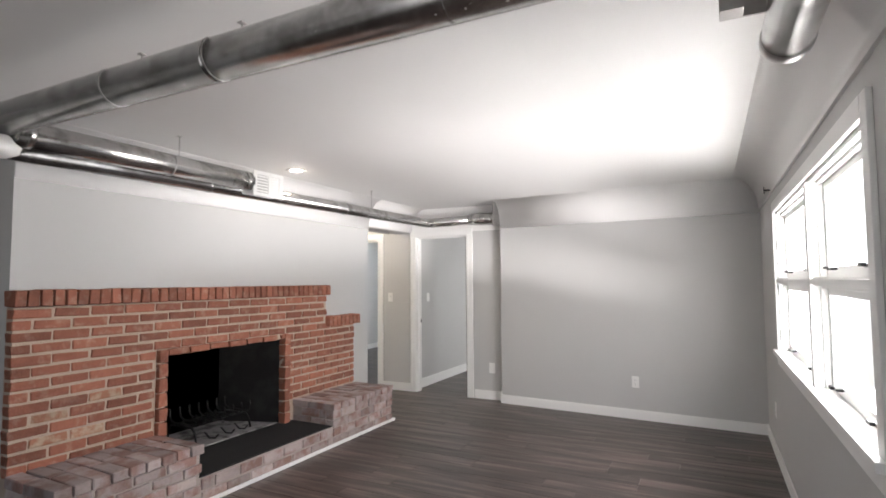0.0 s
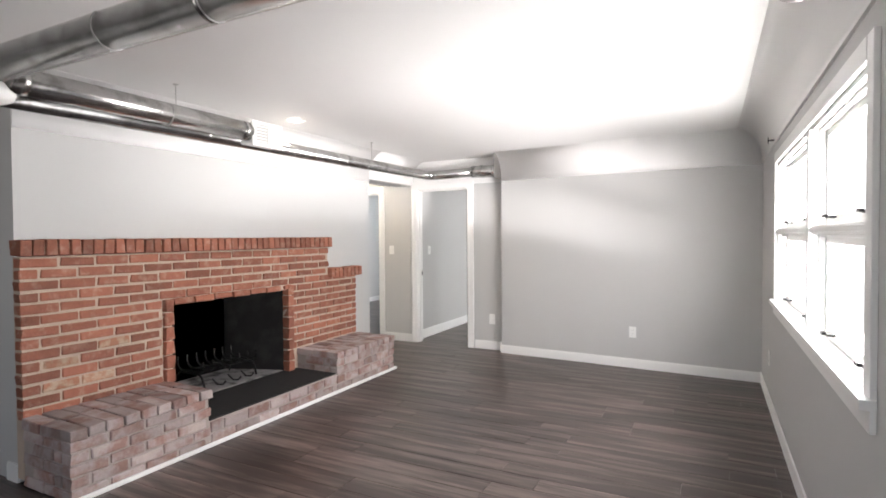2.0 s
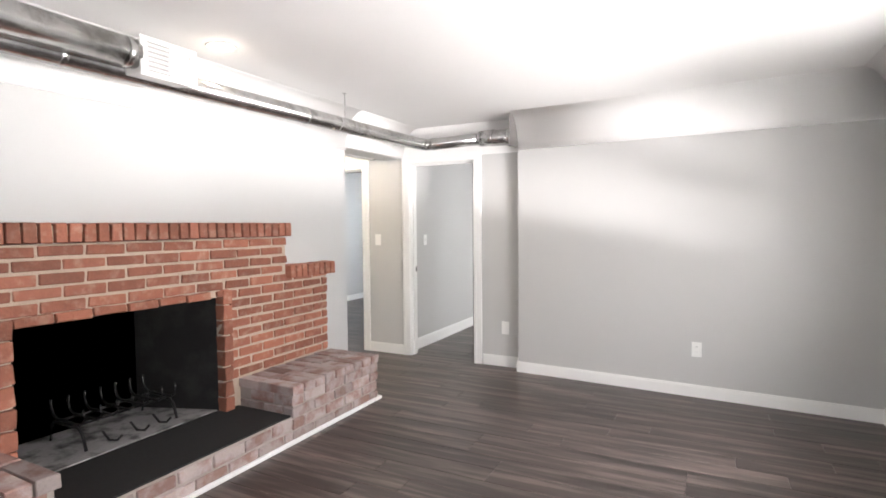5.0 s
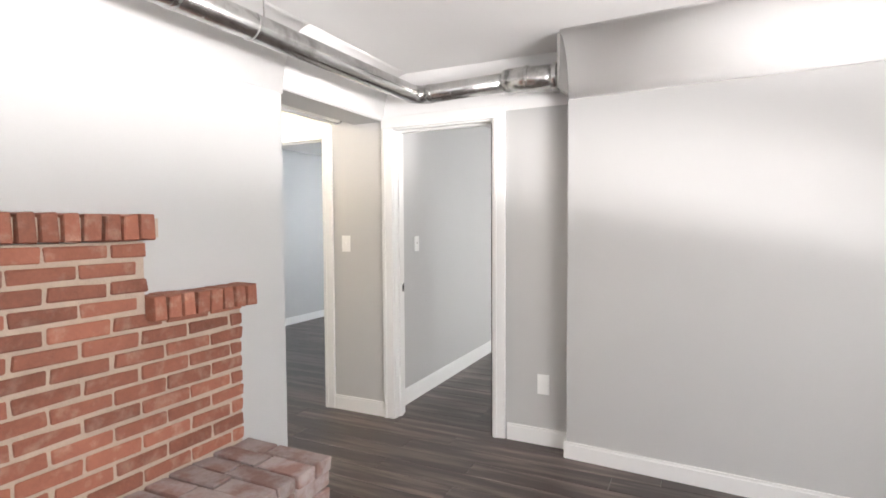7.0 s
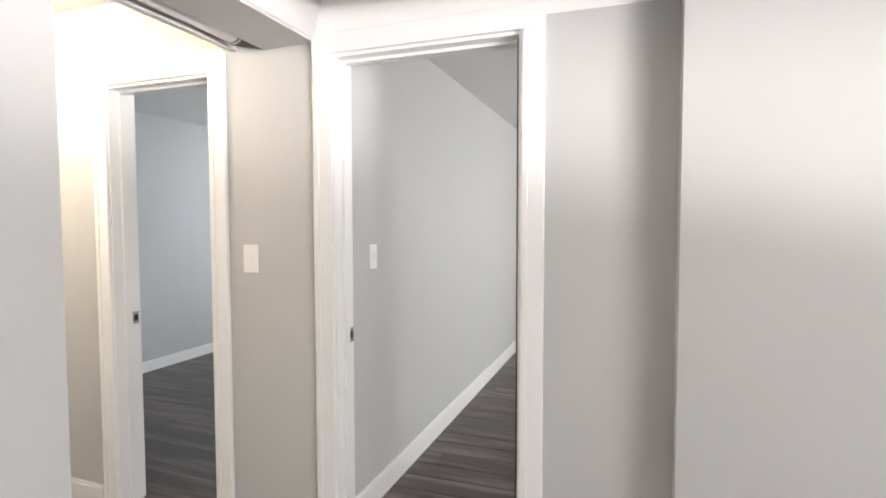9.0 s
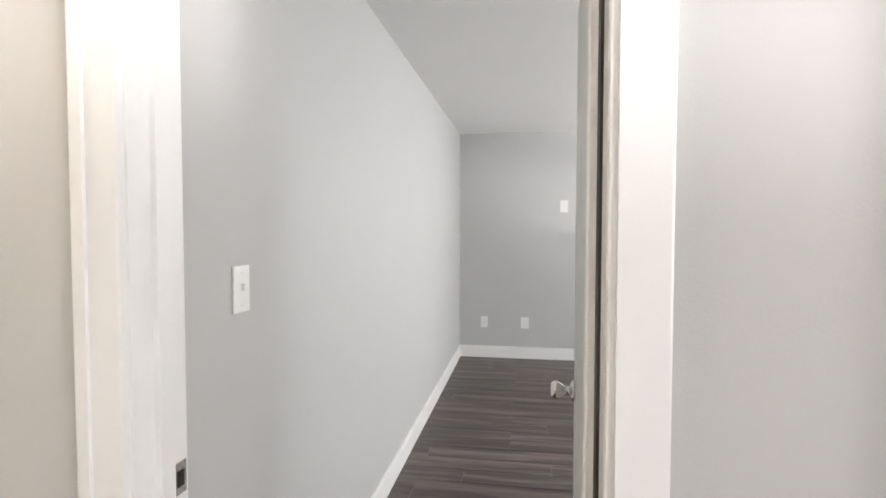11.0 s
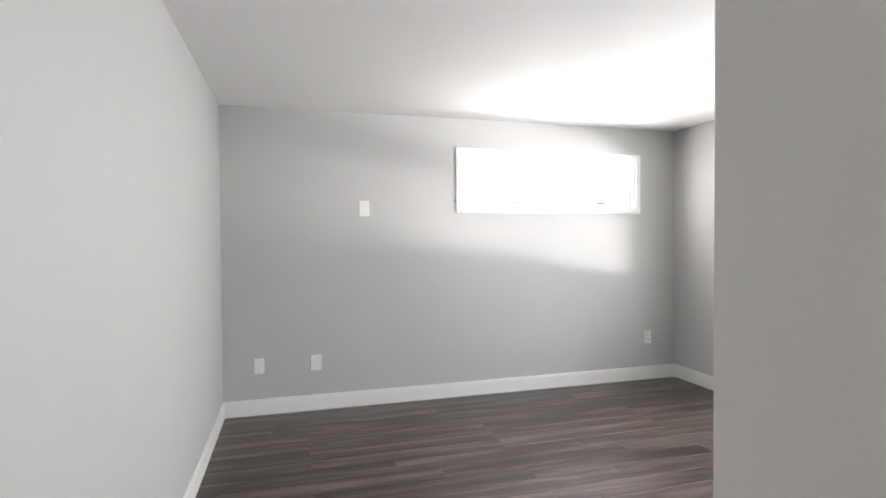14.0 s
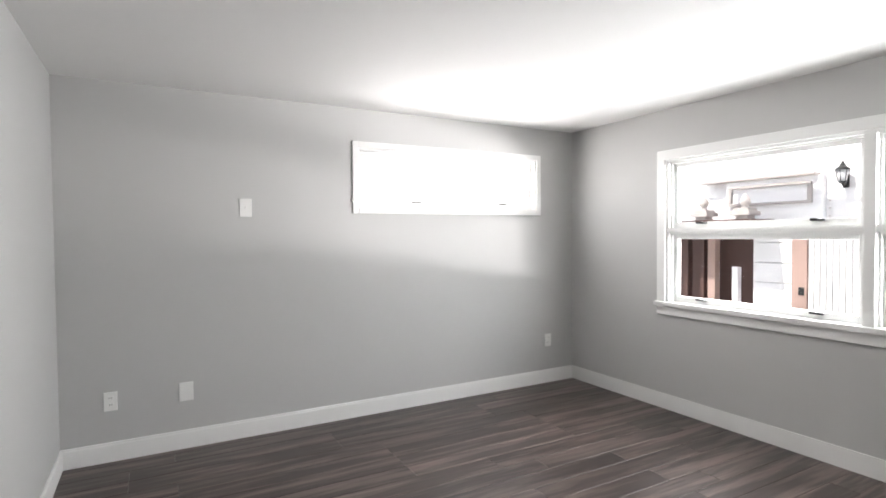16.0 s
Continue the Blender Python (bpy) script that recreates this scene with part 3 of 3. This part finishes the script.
YA, ZA, RA = -4.84, 2.21, 0.073
cross = thing("crossing_duct", "large galvanised round duct crossing under the ceiling", "duct")
part("pipe", tube(elbow((0.30, YA, ZA), (3.79, YA, ZA), (3.79, -4.17, ZA - 0.02), 0.2, 10), RA, 36), STEEL, cross)
part("end_cap", lathe([(0.0, 0.0), (RA - 0.02, 0.0), (RA + 0.003, 0.004), (RA + 0.003, 0.05), (RA, 0.055)], 36, "y"), STEEL_DULL, cross).location = (3.79, -4.195, ZA - 0.02)
for x in (0.62, 2.05, 2.95):
    collar(cross, (x, YA, ZA), "x", RA - 0.002, 0.014)
strap(cross, 2.07, YA, ZA, RA, "x")
strap(cross, 1.5, YA, ZA, RA, "x")
part("seam", boxes((0.7, 3.5, YA + 0.044, YA + 0.05, ZA - 0.06, ZA - 0.054)), STEEL_DULL, cross)
joint = part("junction", tube([(0.36, YA - 0.05, ZA - 0.01), (0.36, -4.65, ZA - 0.01)], 0.082, 36), STEEL, cross, "galvanised junction sleeve")
cap = part("diffuser", lathe([(0.0, -0.07), (0.05, -0.068), (0.085, -0.05), (0.095, -0.02), (0.07, 0.0), (0.05, 0.03)], 32), PLASTIC, cross, "round white air diffuser")
cap.location = (0.62, YA - 0.02, 2.10)
brk = thing("ceiling_bracket", "bent galvanised bracket on the ceiling beside the duct", "bracket")
part("plate", boxes((3.60, 3.72, -4.36, -4.352, 2.20, H), (3.60, 3.72, -4.50, -4.352, H - 0.006, H), bevel=0.001), STEEL_DULL, brk)
part("tab", boxes((3.60, 3.66, -4.42, -4.36, 2.20, 2.206), bevel=0.001), STEEL_DULL, brk)
nail = thing("wall_hook", "small dark hook high on the window wall", "hook")
part("stem", boxes((XL - 0.055, XL - 0.049, -1.40, -1.392, 2.09, 2.14), bevel=0.001), BLACK, nail)
part("base", boxes((XL - 0.052, XL - 0.012, -1.405, -1.387, 2.11, 2.12), bevel=0.001), BLACK, nail)

hd = thing("hall_duct", "pale round duct passing into the header edge", "duct")
part("pipe", tube([(-0.306, -1.5, 2.135), (-0.306, -0.3, 2.135), (-0.306, -0.09, 2.13)], 0.05, 20), PLASTIC, hd)
collar(hd, (-0.306, -0.1, 2.13), "y", 0.051, 0.02)

# ---- ceiling lamps ----
can = thing("recessed_downlight", "lit round recessed ceiling downlight with white trim", "downlight", (0.47, -2.71, H))
part("trim_ring", lathe([(0.055, -0.002), (0.078, -0.006), (0.085, -0.003), (0.085, 0.0), (0.055, 0.0)], 36), WHITE, can)
part("lens", lathe([(0.0, -0.0075), (0.05, -0.0075), (0.054, -0.003), (0.0, -0.003)], 32), GLOW_CAN, can)
hl = thing("hall_ceiling_lamp", "lit round warm ceiling lamp in the hall", "ceiling lamp", (-1.3, -0.75, H))
part("base", lathe([(0.0, -0.02), (0.12, -0.02), (0.125, 0.0), (0.0, 0.0)], 32), WHITE, hl)
part("diffuser", lathe([(0.0, -0.075), (0.06, -0.068), (0.10, -0.04), (0.11, -0.02), (0.0, -0.02)], 32), GLOW_WARM, hl)

# ---- fireplace ----
rng = random.Random(7)


def brick_mesh(name, sx, sy, sz, mat, seed):
    """A worn brick: a chamfered block with uneven corners."""
    r = random.Random(seed)
    bm = boxes((-sx / 2, sx / 2, -sy / 2, sy / 2, -sz / 2, sz / 2))
    for v in bm.verts:
        v.co += Vector([r.uniform(-0.004, 0.004) for _ in range(3)])
    bmesh.ops.bevel(bm, geom=bm.edges[:], offset=0.0045, segments=1, affect="EDGES")
    for v in bm.verts:
        v.co += Vector([r.uniform(-0.002, 0.002) for _ in range(3)])
    for f in bm.faces:
        f.smooth = False
    return mesh_of(name, bm, mat)


CACHE = {}


def brick(parent, centre, size, mat):
    """Lays one brick; bricks of like size and stuff share one of four meshes."""
    key = (tuple(round(s, 2) for s in size), mat.name, rng.randrange(4))
    if key not in CACHE:
        CACHE[key] = brick_mesh("brick", *size, mat, len(CACHE))
    ob = new("brick", CACHE[key])
    ob.parent = parent
    ob.location = (centre[0] + rng.uniform(-0.003, 0.003), centre[1], centre[2])
    ob.rotation_euler = (rng.uniform(-0.008, 0.008), rng.uniform(-0.012, 0.012), rng.uniform(-0.01, 0.01))


PITCH, BL, BH, JOINT = 0.0672, 0.199, 0.0515, 0.0145
Y0, Y1U, Y1L = -4.525, -1.83, -1.367
FB0, FB1, FBT = -3.585, -2.435, 0.925
ZSLAB = 0.172
fire = thing("fireplace", "red brick fireplace with a raised hearth and black firebox", "fireplace")
breast = part("chimney_breast", boxes((0.0, 0.074, FB0 - 0.07, FB1 + 0.07, 0.973, 1.305)), MORTAR, fire, "red brick chimney breast with pale mortar")
part("mortar_bed", boxes((0.0, 0.074, Y0 + 0.006, FB0 - 0.07, 0.03, 1.305)), MORTAR, breast)
part("mortar_bed", boxes((0.0, 0.074, FB1 + 0.07, Y1U - 0.006, 0.03, 1.305)), MORTAR, breast)
part("mortar_bed", boxes((0.0, 0.074, Y1U - 0.006, Y1L - 0.006, 0.03, 1.0)), MORTAR, breast)
row = 0
z = 0.372
while z < 1.29:
    right = Y1U if z > 0.985 else Y1L
    off = 0 if row % 2 else -(BL + JOINT) / 2
    y = Y0 + off
    while y < right - 0.01:
        a, b = max(y, Y0), min(y + BL, right)
        cuts = [(a, b)]
        if z < 0.95:
            cuts = [c for c in ((a, min(b, FB0 - 0.078)), (max(a, FB1 + 0.078), b))]
        for c0, c1 in cuts:
            if c1 - c0 > 0.03:
                low = 0.48 < z < 0.74 and -4.42 < (c0 + c1) / 2 < -3.92 and rng.random() < 0.6
                brick(breast, (0.046, (c0 + c1) / 2, z + BH / 2), (0.092 - 0.02, c1 - c0, BH), BRICK_WASHED if low else BRICK)
        y += BL + JOINT
    z += PITCH
    row += 1

mantel = part("mantel", boxes((0.0, 0.10, Y0, -1.79, 1.318, 1.392)), MORTAR, fire, "mantel course of bricks set on edge")
y = Y0 - 0.012
while y < -1.83:
    brick(mantel, (0.060, y + 0.031, 1.357), (0.128, 0.058, 0.094), BRICK)
    y += 0.0665
ledge = part("side_ledge", boxes((0.0, 0.10, Y1U + 0.004, -1.345, 1.004, 1.078)), MORTAR, fire, "low side ledge of bricks on edge")
y = Y1U - 0.008
while y < -1.37:
    brick(ledge, (0.062, y + 0.031, 1.043), (0.132, 0.058, 0.094), BRICK)
    y += 0.0665

sur = part("firebox_surround", boxes((0.0, 0.085, FB0 - 0.068, FB0 - 0.004, ZSLAB, 0.972), (0.0, 0.085, FB1 + 0.004, FB1 + 0.068, ZSLAB, 0.972), (0.0, 0.085, FB0 - 0.004, FB1 + 0.004, FBT + 0.004, 0.972)), MORTAR, fire, "single brick surround of the firebox")
for yc in (FB0 - 0.036, FB1 + 0.036):
    z = ZSLAB
    while z < 0.95:
        brick(sur, (0.052, yc, z + 0.047), (0.118, 0.068, 0.09), BRICK)
        z += 0.101
y = FB0 + 0.002
while y < FB1 - 0.03:
    brick(sur, (0.050, y + 0.085, FBT + 0.025), (0.112, min(0.165, FB1 - y), 0.044), BRICK)
    y += 0.178

# firebox with splayed sides
bm = bmesh.new()
front = [(0.04, FB0), (0.04, FB1)]
back = [(-0.50, FB0 + 0.2), (-0.50, FB1 - 0.2)]
vs = {}
for z, nm in ((ZSLAB - 0.01, 0), (0.97, 1)):
    for i, (px, py) in enumerate(front + back):
        vs[nm, i] = bm.verts.new((px, py, z))
for i, j in ((0, 2), (2, 3), (3, 1)):
    bm.faces.new((vs[0, i], vs[0, j], vs[1, j], vs[1, i]))
bm.faces.new((vs[1, 0], vs[1, 2], vs[1, 3], vs[1, 1]))
bmesh.ops.solidify(bm, geom=bm.faces[:], thickness=0.03)
part("firebox", bm, SOOT, fire, "soot-black splayed firebox lining")
part("firebox_floor", boxes((-0.5, 0.03, FB0, FB1, ZSLAB - 0.03, ZSLAB + 0.012), bevel=0.002), ASH, fire, "grey ashy firebox floor")
part("hearth_slab", boxes((0.03, 0.535, -3.645, -2.30, ZSLAB - 0.03, ZSLAB + 0.006), bevel=0.003), SLAB, fire, "matt black hearth slab")


def hearth_block(name, y0, y1, top, label):
    """A raised brick block: stretcher courses on the faces, flat bricks on top."""
    core = part(name, boxes((0.075, 0.54, y0 + 0.012, y1 - 0.012, 0.0, top - 0.014)), MORTAR_GREY, fire, label)
    n = round((top - 0.06) / PITCH)
    p = (top - 0.058) / n
    for k in range(n):
        zc = k * p + p / 2
        y = y0 - (0.1 if k % 2 else 0)
        while y < y1 - 0.01:
            a, b = max(y, y0), min(y + BL, y1)
            if b - a > 0.03:
                brick(core, (0.51, (a + b) / 2, zc), (0.085, b - a, p - 0.011), BRICK_DUSTY)
            y += BL + JOINT
        for yc in (y0 + 0.046, y1 - 0.046):
            x = 0.085 + (0.1 if k % 2 else 0)
            while x < 0.45:
                b = min(x + BL, 0.462)
                if b - x > 0.03:
                    brick(core, ((x + b) / 2, yc, zc), (b - x, 0.092, p - 0.011), BRICK_DUSTY)
                x += BL + JOINT
    w = 0.104
    cols = round((y1 - y0 + 0.02) / w)
    w = (y1 - y0 + 0.02) / cols
    for i in range(cols):
        yc = y0 - 0.01 + (i + 0.5) * w
        cut = (0.27, 0.33)[i % 2]
        for a, b in ((0.078, cut - 0.006), (cut + 0.006, 0.562)):
            brick(core, ((a + b) / 2, yc, top - 0.029 + rng.uniform(-0.002, 0.002)), (b - a, w - 0.009, 0.058), BRICK_DUSTY)
    return core


hearth_block("hearth_left_block", -4.53, -3.648, 0.39, "raised dusty brick hearth seat")
hearth_block("hearth_right_block", -2.297, -1.345, 0.362, "raised dusty brick hearth seat")
curb = part("hearth_curb", boxes((0.40, 0.54, -3.66, -2.285, 0.0, ZSLAB - 0.004)), MORTAR_GREY, fire, "low brick curb in front of the slab")
for k in range(2):
    y = -3.65 - (0.1 if k else 0)
    while y < -2.3:
        a, b = max(y, -3.645), min(y + BL, -2.30)
        if b - a > 0.03:
            brick(curb, (0.51, (a + b) / 2, 0.042 + k * 0.083), (0.085, b - a, 0.072), BRICK_DUSTY)
        y += BL + JOINT

grate = thing("fire_grate", "black cast iron grate with curled bars on the ash floor", "fire grate", (-0.24, -2.93, ZSLAB + 0.012))
for y in (-0.27, 0.27):
    part("leg", tube([(0.17, y, 0.0), (0.14, y, 0.09), (0.11, y, 0.115), (-0.13, y, 0.115), (-0.15, y, 0.09), (-0.17, y, 0.0)], 0.009, 8), IRON, grate)
for x in (0.08, -0.08):
    part("cross_bar", tube([(x, -0.30, 0.125), (x, 0.30, 0.125)], 0.009, 8), IRON, grate)
for k in range(7):
    y = -0.27 + 0.09 * k
    part("bar", tube([(0.13, y, 0.135), (-0.10, y, 0.135), (-0.14, y, 0.155), (-0.155, y, 0.20), (-0.15, y, 0.235)], 0.008, 8), IRON, grate)
    part("front_tip", tube([(0.13, y, 0.135), (0.16, y, 0.155), (0.165, y, 0.205), (0.155, y, 0.225)], 0.007, 8), IRON, grate)
for k, y in enumerate((-0.14, 0.02, 0.16)):
    part("ember_foot", tube([(0.10, y, 0.05), (0.16, y, 0.012), (0.20, y + 0.02, 0.012), (0.22, y + 0.035, 0.04)], 0.007, 8), IRON, grate)

# ---- outside ----
structure("ground", boxes((-400, 400, -400, 400, -0.5, -0.35)), CONCRETE, "pale sunlit concrete ground")

# glowing board added so that the windows look out on white, not blue
structure("backdrop", boxes((-90, 190, 80, 80.5, -1, 70)), SKY_GLOW, "glowing white board standing in for the overexposed sky")

XG = 6.6
car = thing("garage", "white garage with a panelled header and brown shed doors", "garage", (XG, 4.4, -0.35))


def at_garage(bm):
    return local(car, bm)


part("wall", at_garage(boxes((XG + 0.1, XG + 0.3, 1.0, 4.64, -0.35, 2.9), (XG + 0.1, XG + 0.3, 4.64, 7.5, 1.55, 2.9))), SIDING, car, "white painted garage wall")
hdr = part("header_panel", at_garage(boxes((XG + 0.02, XG + 0.1, 3.88, 4.93, 1.52, 1.99), bevel=0.008)), SIDING, car, "white panelled header")
part("moulding", at_garage(boxes((XG - 0.02, XG + 0.02, 3.97, 4.885, 1.70, 1.73), (XG - 0.02, XG + 0.02, 3.97, 4.885, 1.90, 1.93), (XG - 0.02, XG + 0.02, 3.97, 4.01, 1.73, 1.90), (XG - 0.02, XG + 0.02, 4.845, 4.885, 1.73, 1.90), bevel=0.006)), STONE, hdr)
part("cornice", at_garage(boxes((XG - 0.04, XG + 0.1, 3.93, 5.24, 1.99, 2.02), bevel=0.01)), STONE, car)
for k in range(6):
    part("nail_head", at_garage(boxes((XG + 0.085, XG + 0.1, 3.835, 3.85, 1.55 + 0.08 * k, 1.565 + 0.08 * k))), STONE, car)
part("beam", at_garage(boxes((XG - 0.5, XG - 0.3, 1.5, 4.85, 2.22, 2.32), bevel=0.008)), PINKWOOD, car, "pinkish brown porch beam")
part("shed_opening", at_garage(boxes((XG + 0.24, XG + 0.3, 4.64, 6.4, -0.35, 1.5))), BROWN, car, "dark brown shed boards")
for y in (5.07, 5.22, 5.45):
    part("shed_post", at_garage(boxes((XG + 0.02, XG + 0.12, y, y + (0.1 if y < 5.2 else 0.05), -0.35, 1.5), bevel=0.006)), PINKWOOD if y < 5.2 else BROWN, car)
part("shed_pipe", at_garage(boxes((XG + 0.0, XG + 0.08, 4.77, 4.84, -0.35, 0.98), bevel=0.006)), SIDING, car)
for k in range(8):
    part("lap_board", at_garage(boxes((XG + 0.07, XG + 0.1, 4.17, 4.60, -0.305 + 0.226 * k, -0.091 + 0.226 * k), bevel=0.004)), SIDING, car)
part("door_post", at_garage(boxes((XG - 0.02, XG + 0.1, 4.0, 4.155, -0.35, 1.5), bevel=0.008)), PINKWOOD, car, "pinkish wooden post")
part("post_lock", at_garage(boxes((XG - 0.03, XG - 0.02, 4.025, 4.08, 0.715, 0.80), bevel=0.003)), BLACK, car)
for k in range(26):
    y = 3.985 - 0.058 * k
    part("picket", at_garage(boxes((XG - 0.02, XG + 0.03, y - 0.047, y, -0.35, 1.42), bevel=0.006)), SIDING, car)
part("dark_backing", at_garage(boxes((XG + 0.05, XG + 0.07, 2.45, 3.99, -0.35, 1.4))), STONE, car)
roof = part("roof", at_garage(boxes((XG - 0.1, XG + 3.2, 1.0, 7.6, 2.9, 3.0))), SIDING, car)
for i in range(9):
    for j in range(16):
        bm = boxes((XG - 0.15 + i * 0.3, XG + 0.17 + i * 0.3, 1.0 + j * 0.41, 1.4 + j * 0.41, 3.02 + i * 0.13, 3.05 + i * 0.13))
        part("shingle", at_garage(bm), SHINGLE, roof)
    part("gable_board", at_garage(boxes((XG - 0.1 + i * 0.3, XG + 0.2 + i * 0.3, 0.92, 0.98, 2.95, 3.03 + i * 0.13))), SHINGLE, roof)

part("shed_beam", at_garage(boxes((6.18, XG + 0.24, 4.36, 6.4, 1.44, 1.54), bevel=0.008)), BROWN, car)
fin = thing("post_finial", "weathered pale turned finial on the brown shed beam", "finial", (6.3, 5.0, -0.35), "finials on the shed")
part("block", boxes((-0.07, 0.07, -0.07, 0.07, 1.89, 1.93), bevel=0.006), STONE, fin)
part("cap", boxes((-0.11, 0.11, -0.11, 0.11, 1.93, 1.98), (-0.085, 0.085, -0.085, 0.085, 1.98, 2.01), bevel=0.006), STONE, fin)
part("finial", lathe([(0.05, 2.01), (0.03, 2.03), (0.035, 2.045), (0.055, 2.07), (0.055, 2.10), (0.035, 2.14), (0.012, 2.17), (0.0, 2.185)], 16), STONE, fin)
copy_thing(fin, pose(6.3, 4.5, -0.35))

lan = thing("wall_lantern", "old brass coach lantern on the garage wall", "lantern", (XG - 0.0, 3.69, 1.955))
part("bracket", tube([(0.1, 0, -0.1), (0.03, 0, -0.13), (-0.02, 0, -0.1)], 0.012, 8), BLACK, lan)
part("backplate", boxes((0.09, 0.102, -0.04, 0.04, -0.16, 0.02), bevel=0.004), BLACK, lan)
part("base", lathe([(0.0, -0.1), (0.04, -0.1), (0.05, -0.085), (0.05, -0.075)], 8), BLACK, lan)
body = part("glass_body", lathe([(0.048, -0.075), (0.075, 0.075)], 6), SIDING, lan, "frosted lantern glass")
for k in range(6):
    a = k * math.pi / 3
    part("rib", tube([(0.05 * math.cos(a), 0.05 * math.sin(a), -0.075), (0.077 * math.cos(a), 0.077 * math.sin(a), 0.075)], 0.005, 6), BLACK, body)
part("roof", lathe([(0.09, 0.075), (0.085, 0.09), (0.04, 0.13), (0.03, 0.135), (0.035, 0.15), (0.012, 0.17), (0.018, 0.185), (0.0, 0.20)], 12), BLACK, lan)

lan.scale = (0.75, 0.75, 0.75)

# hedge seen through the living room window
bm = bmesh.new()
hr = random.Random(3)
for k in range(1400):
    c = Vector((7.2 + hr.gauss(0, 0.35), 1.0 + hr.uniform(-2.2, 1.6), 0.2 + abs(hr.gauss(0, 0.42))))
    u = Vector((hr.uniform(-1, 1), hr.uniform(-1, 1), hr.uniform(-1, 1))).normalized() * 0.07
    w = u.orthogonal().normalized() * 0.035
    bm.faces.new([bm.verts.new(c + q) for q in (u, w, -u, -w)])
for k in range(14):
    y = -1.2 + 0.27 * k
    box_into(bm, 7.18, 7.21, y, y + 0.03, -0.35, 0.6)
hedge = new("hedge", mesh_of("hedge", bm, LEAF))
tagged(hedge, "sparse green hedge by the pale concrete", "hedge", "", "stuff")

# ---- floor planks, last ----
floor = bpy.data.objects["floor"]
PL, PW = 1.22, 0.152
pr = random.Random(11)
PLANKS = {}


def plank(x0, x1, y0, y1):
    key = (round(x1 - x0, 3), round(y1 - y0, 3))
    if key not in PLANKS:
        sx, sy = key[0] / 2 - 0.0008, key[1] / 2 - 0.0008
        e, dpt = 0.002, 0.012
        bm = bmesh.new()
        lo = [bm.verts.new((a * sx, b * sy, -dpt)) for a, b in ((-1, -1), (1, -1), (1, 1), (-1, 1))]
        mid = [bm.verts.new((a * sx, b * sy, -0.0012)) for a, b in ((-1, -1), (1, -1), (1, 1), (-1, 1))]
        up = [bm.verts.new((a * (sx - e), b * (sy - e), 0)) for a, b in ((-1, -1), (1, -1), (1, 1), (-1, 1))]
        for p, q in ((lo, mid), (mid, up)):
            for i in range(4):
                bm.faces.new((p[i], p[(i + 1) % 4], q[(i + 1) % 4], q[i]))
        bm.faces.new(up)
        PLANKS[key] = mesh_of("plank", bm, PLANK)
    ob = new("plank", PLANKS[key])
    ob.parent = floor
    ob.location = ((x0 + x1) / 2, (y0 + y1) / 2, 0)


far_bm = bmesh.new()
rows_n = int((YF - YB) / PW) + 1
for r in range(rows_n):
    y0 = YB + r * PW
    y1 = min(y0 + PW, YF)
    left = -3.05 if (-4.4 > y0 or y0 > 0 or y0 > -2.3) else 0.0
    x = left - pr.choice((0, 0.2, 0.4, 0.6, 0.8, 1.0)) * PL
    while x < XW - 0.02:
        a, b = max(x, left), min(x + PL, XW)
        if b - a > 0.01:
            near = a >= -0.9 and -5.6 < y0 < 4.9
            if near:
                plank(a, b, y0, y1)
            else:
                box_into(far_bm, a + 0.001, b - 0.001, y0 + 0.001, y1 - 0.001, -0.012, 0)
        x += PL
rest = new("plank_rest", mesh_of("plank_rest", far_bm, PLANK))
rest.parent = floor
tagged(rest, kind="stuff")
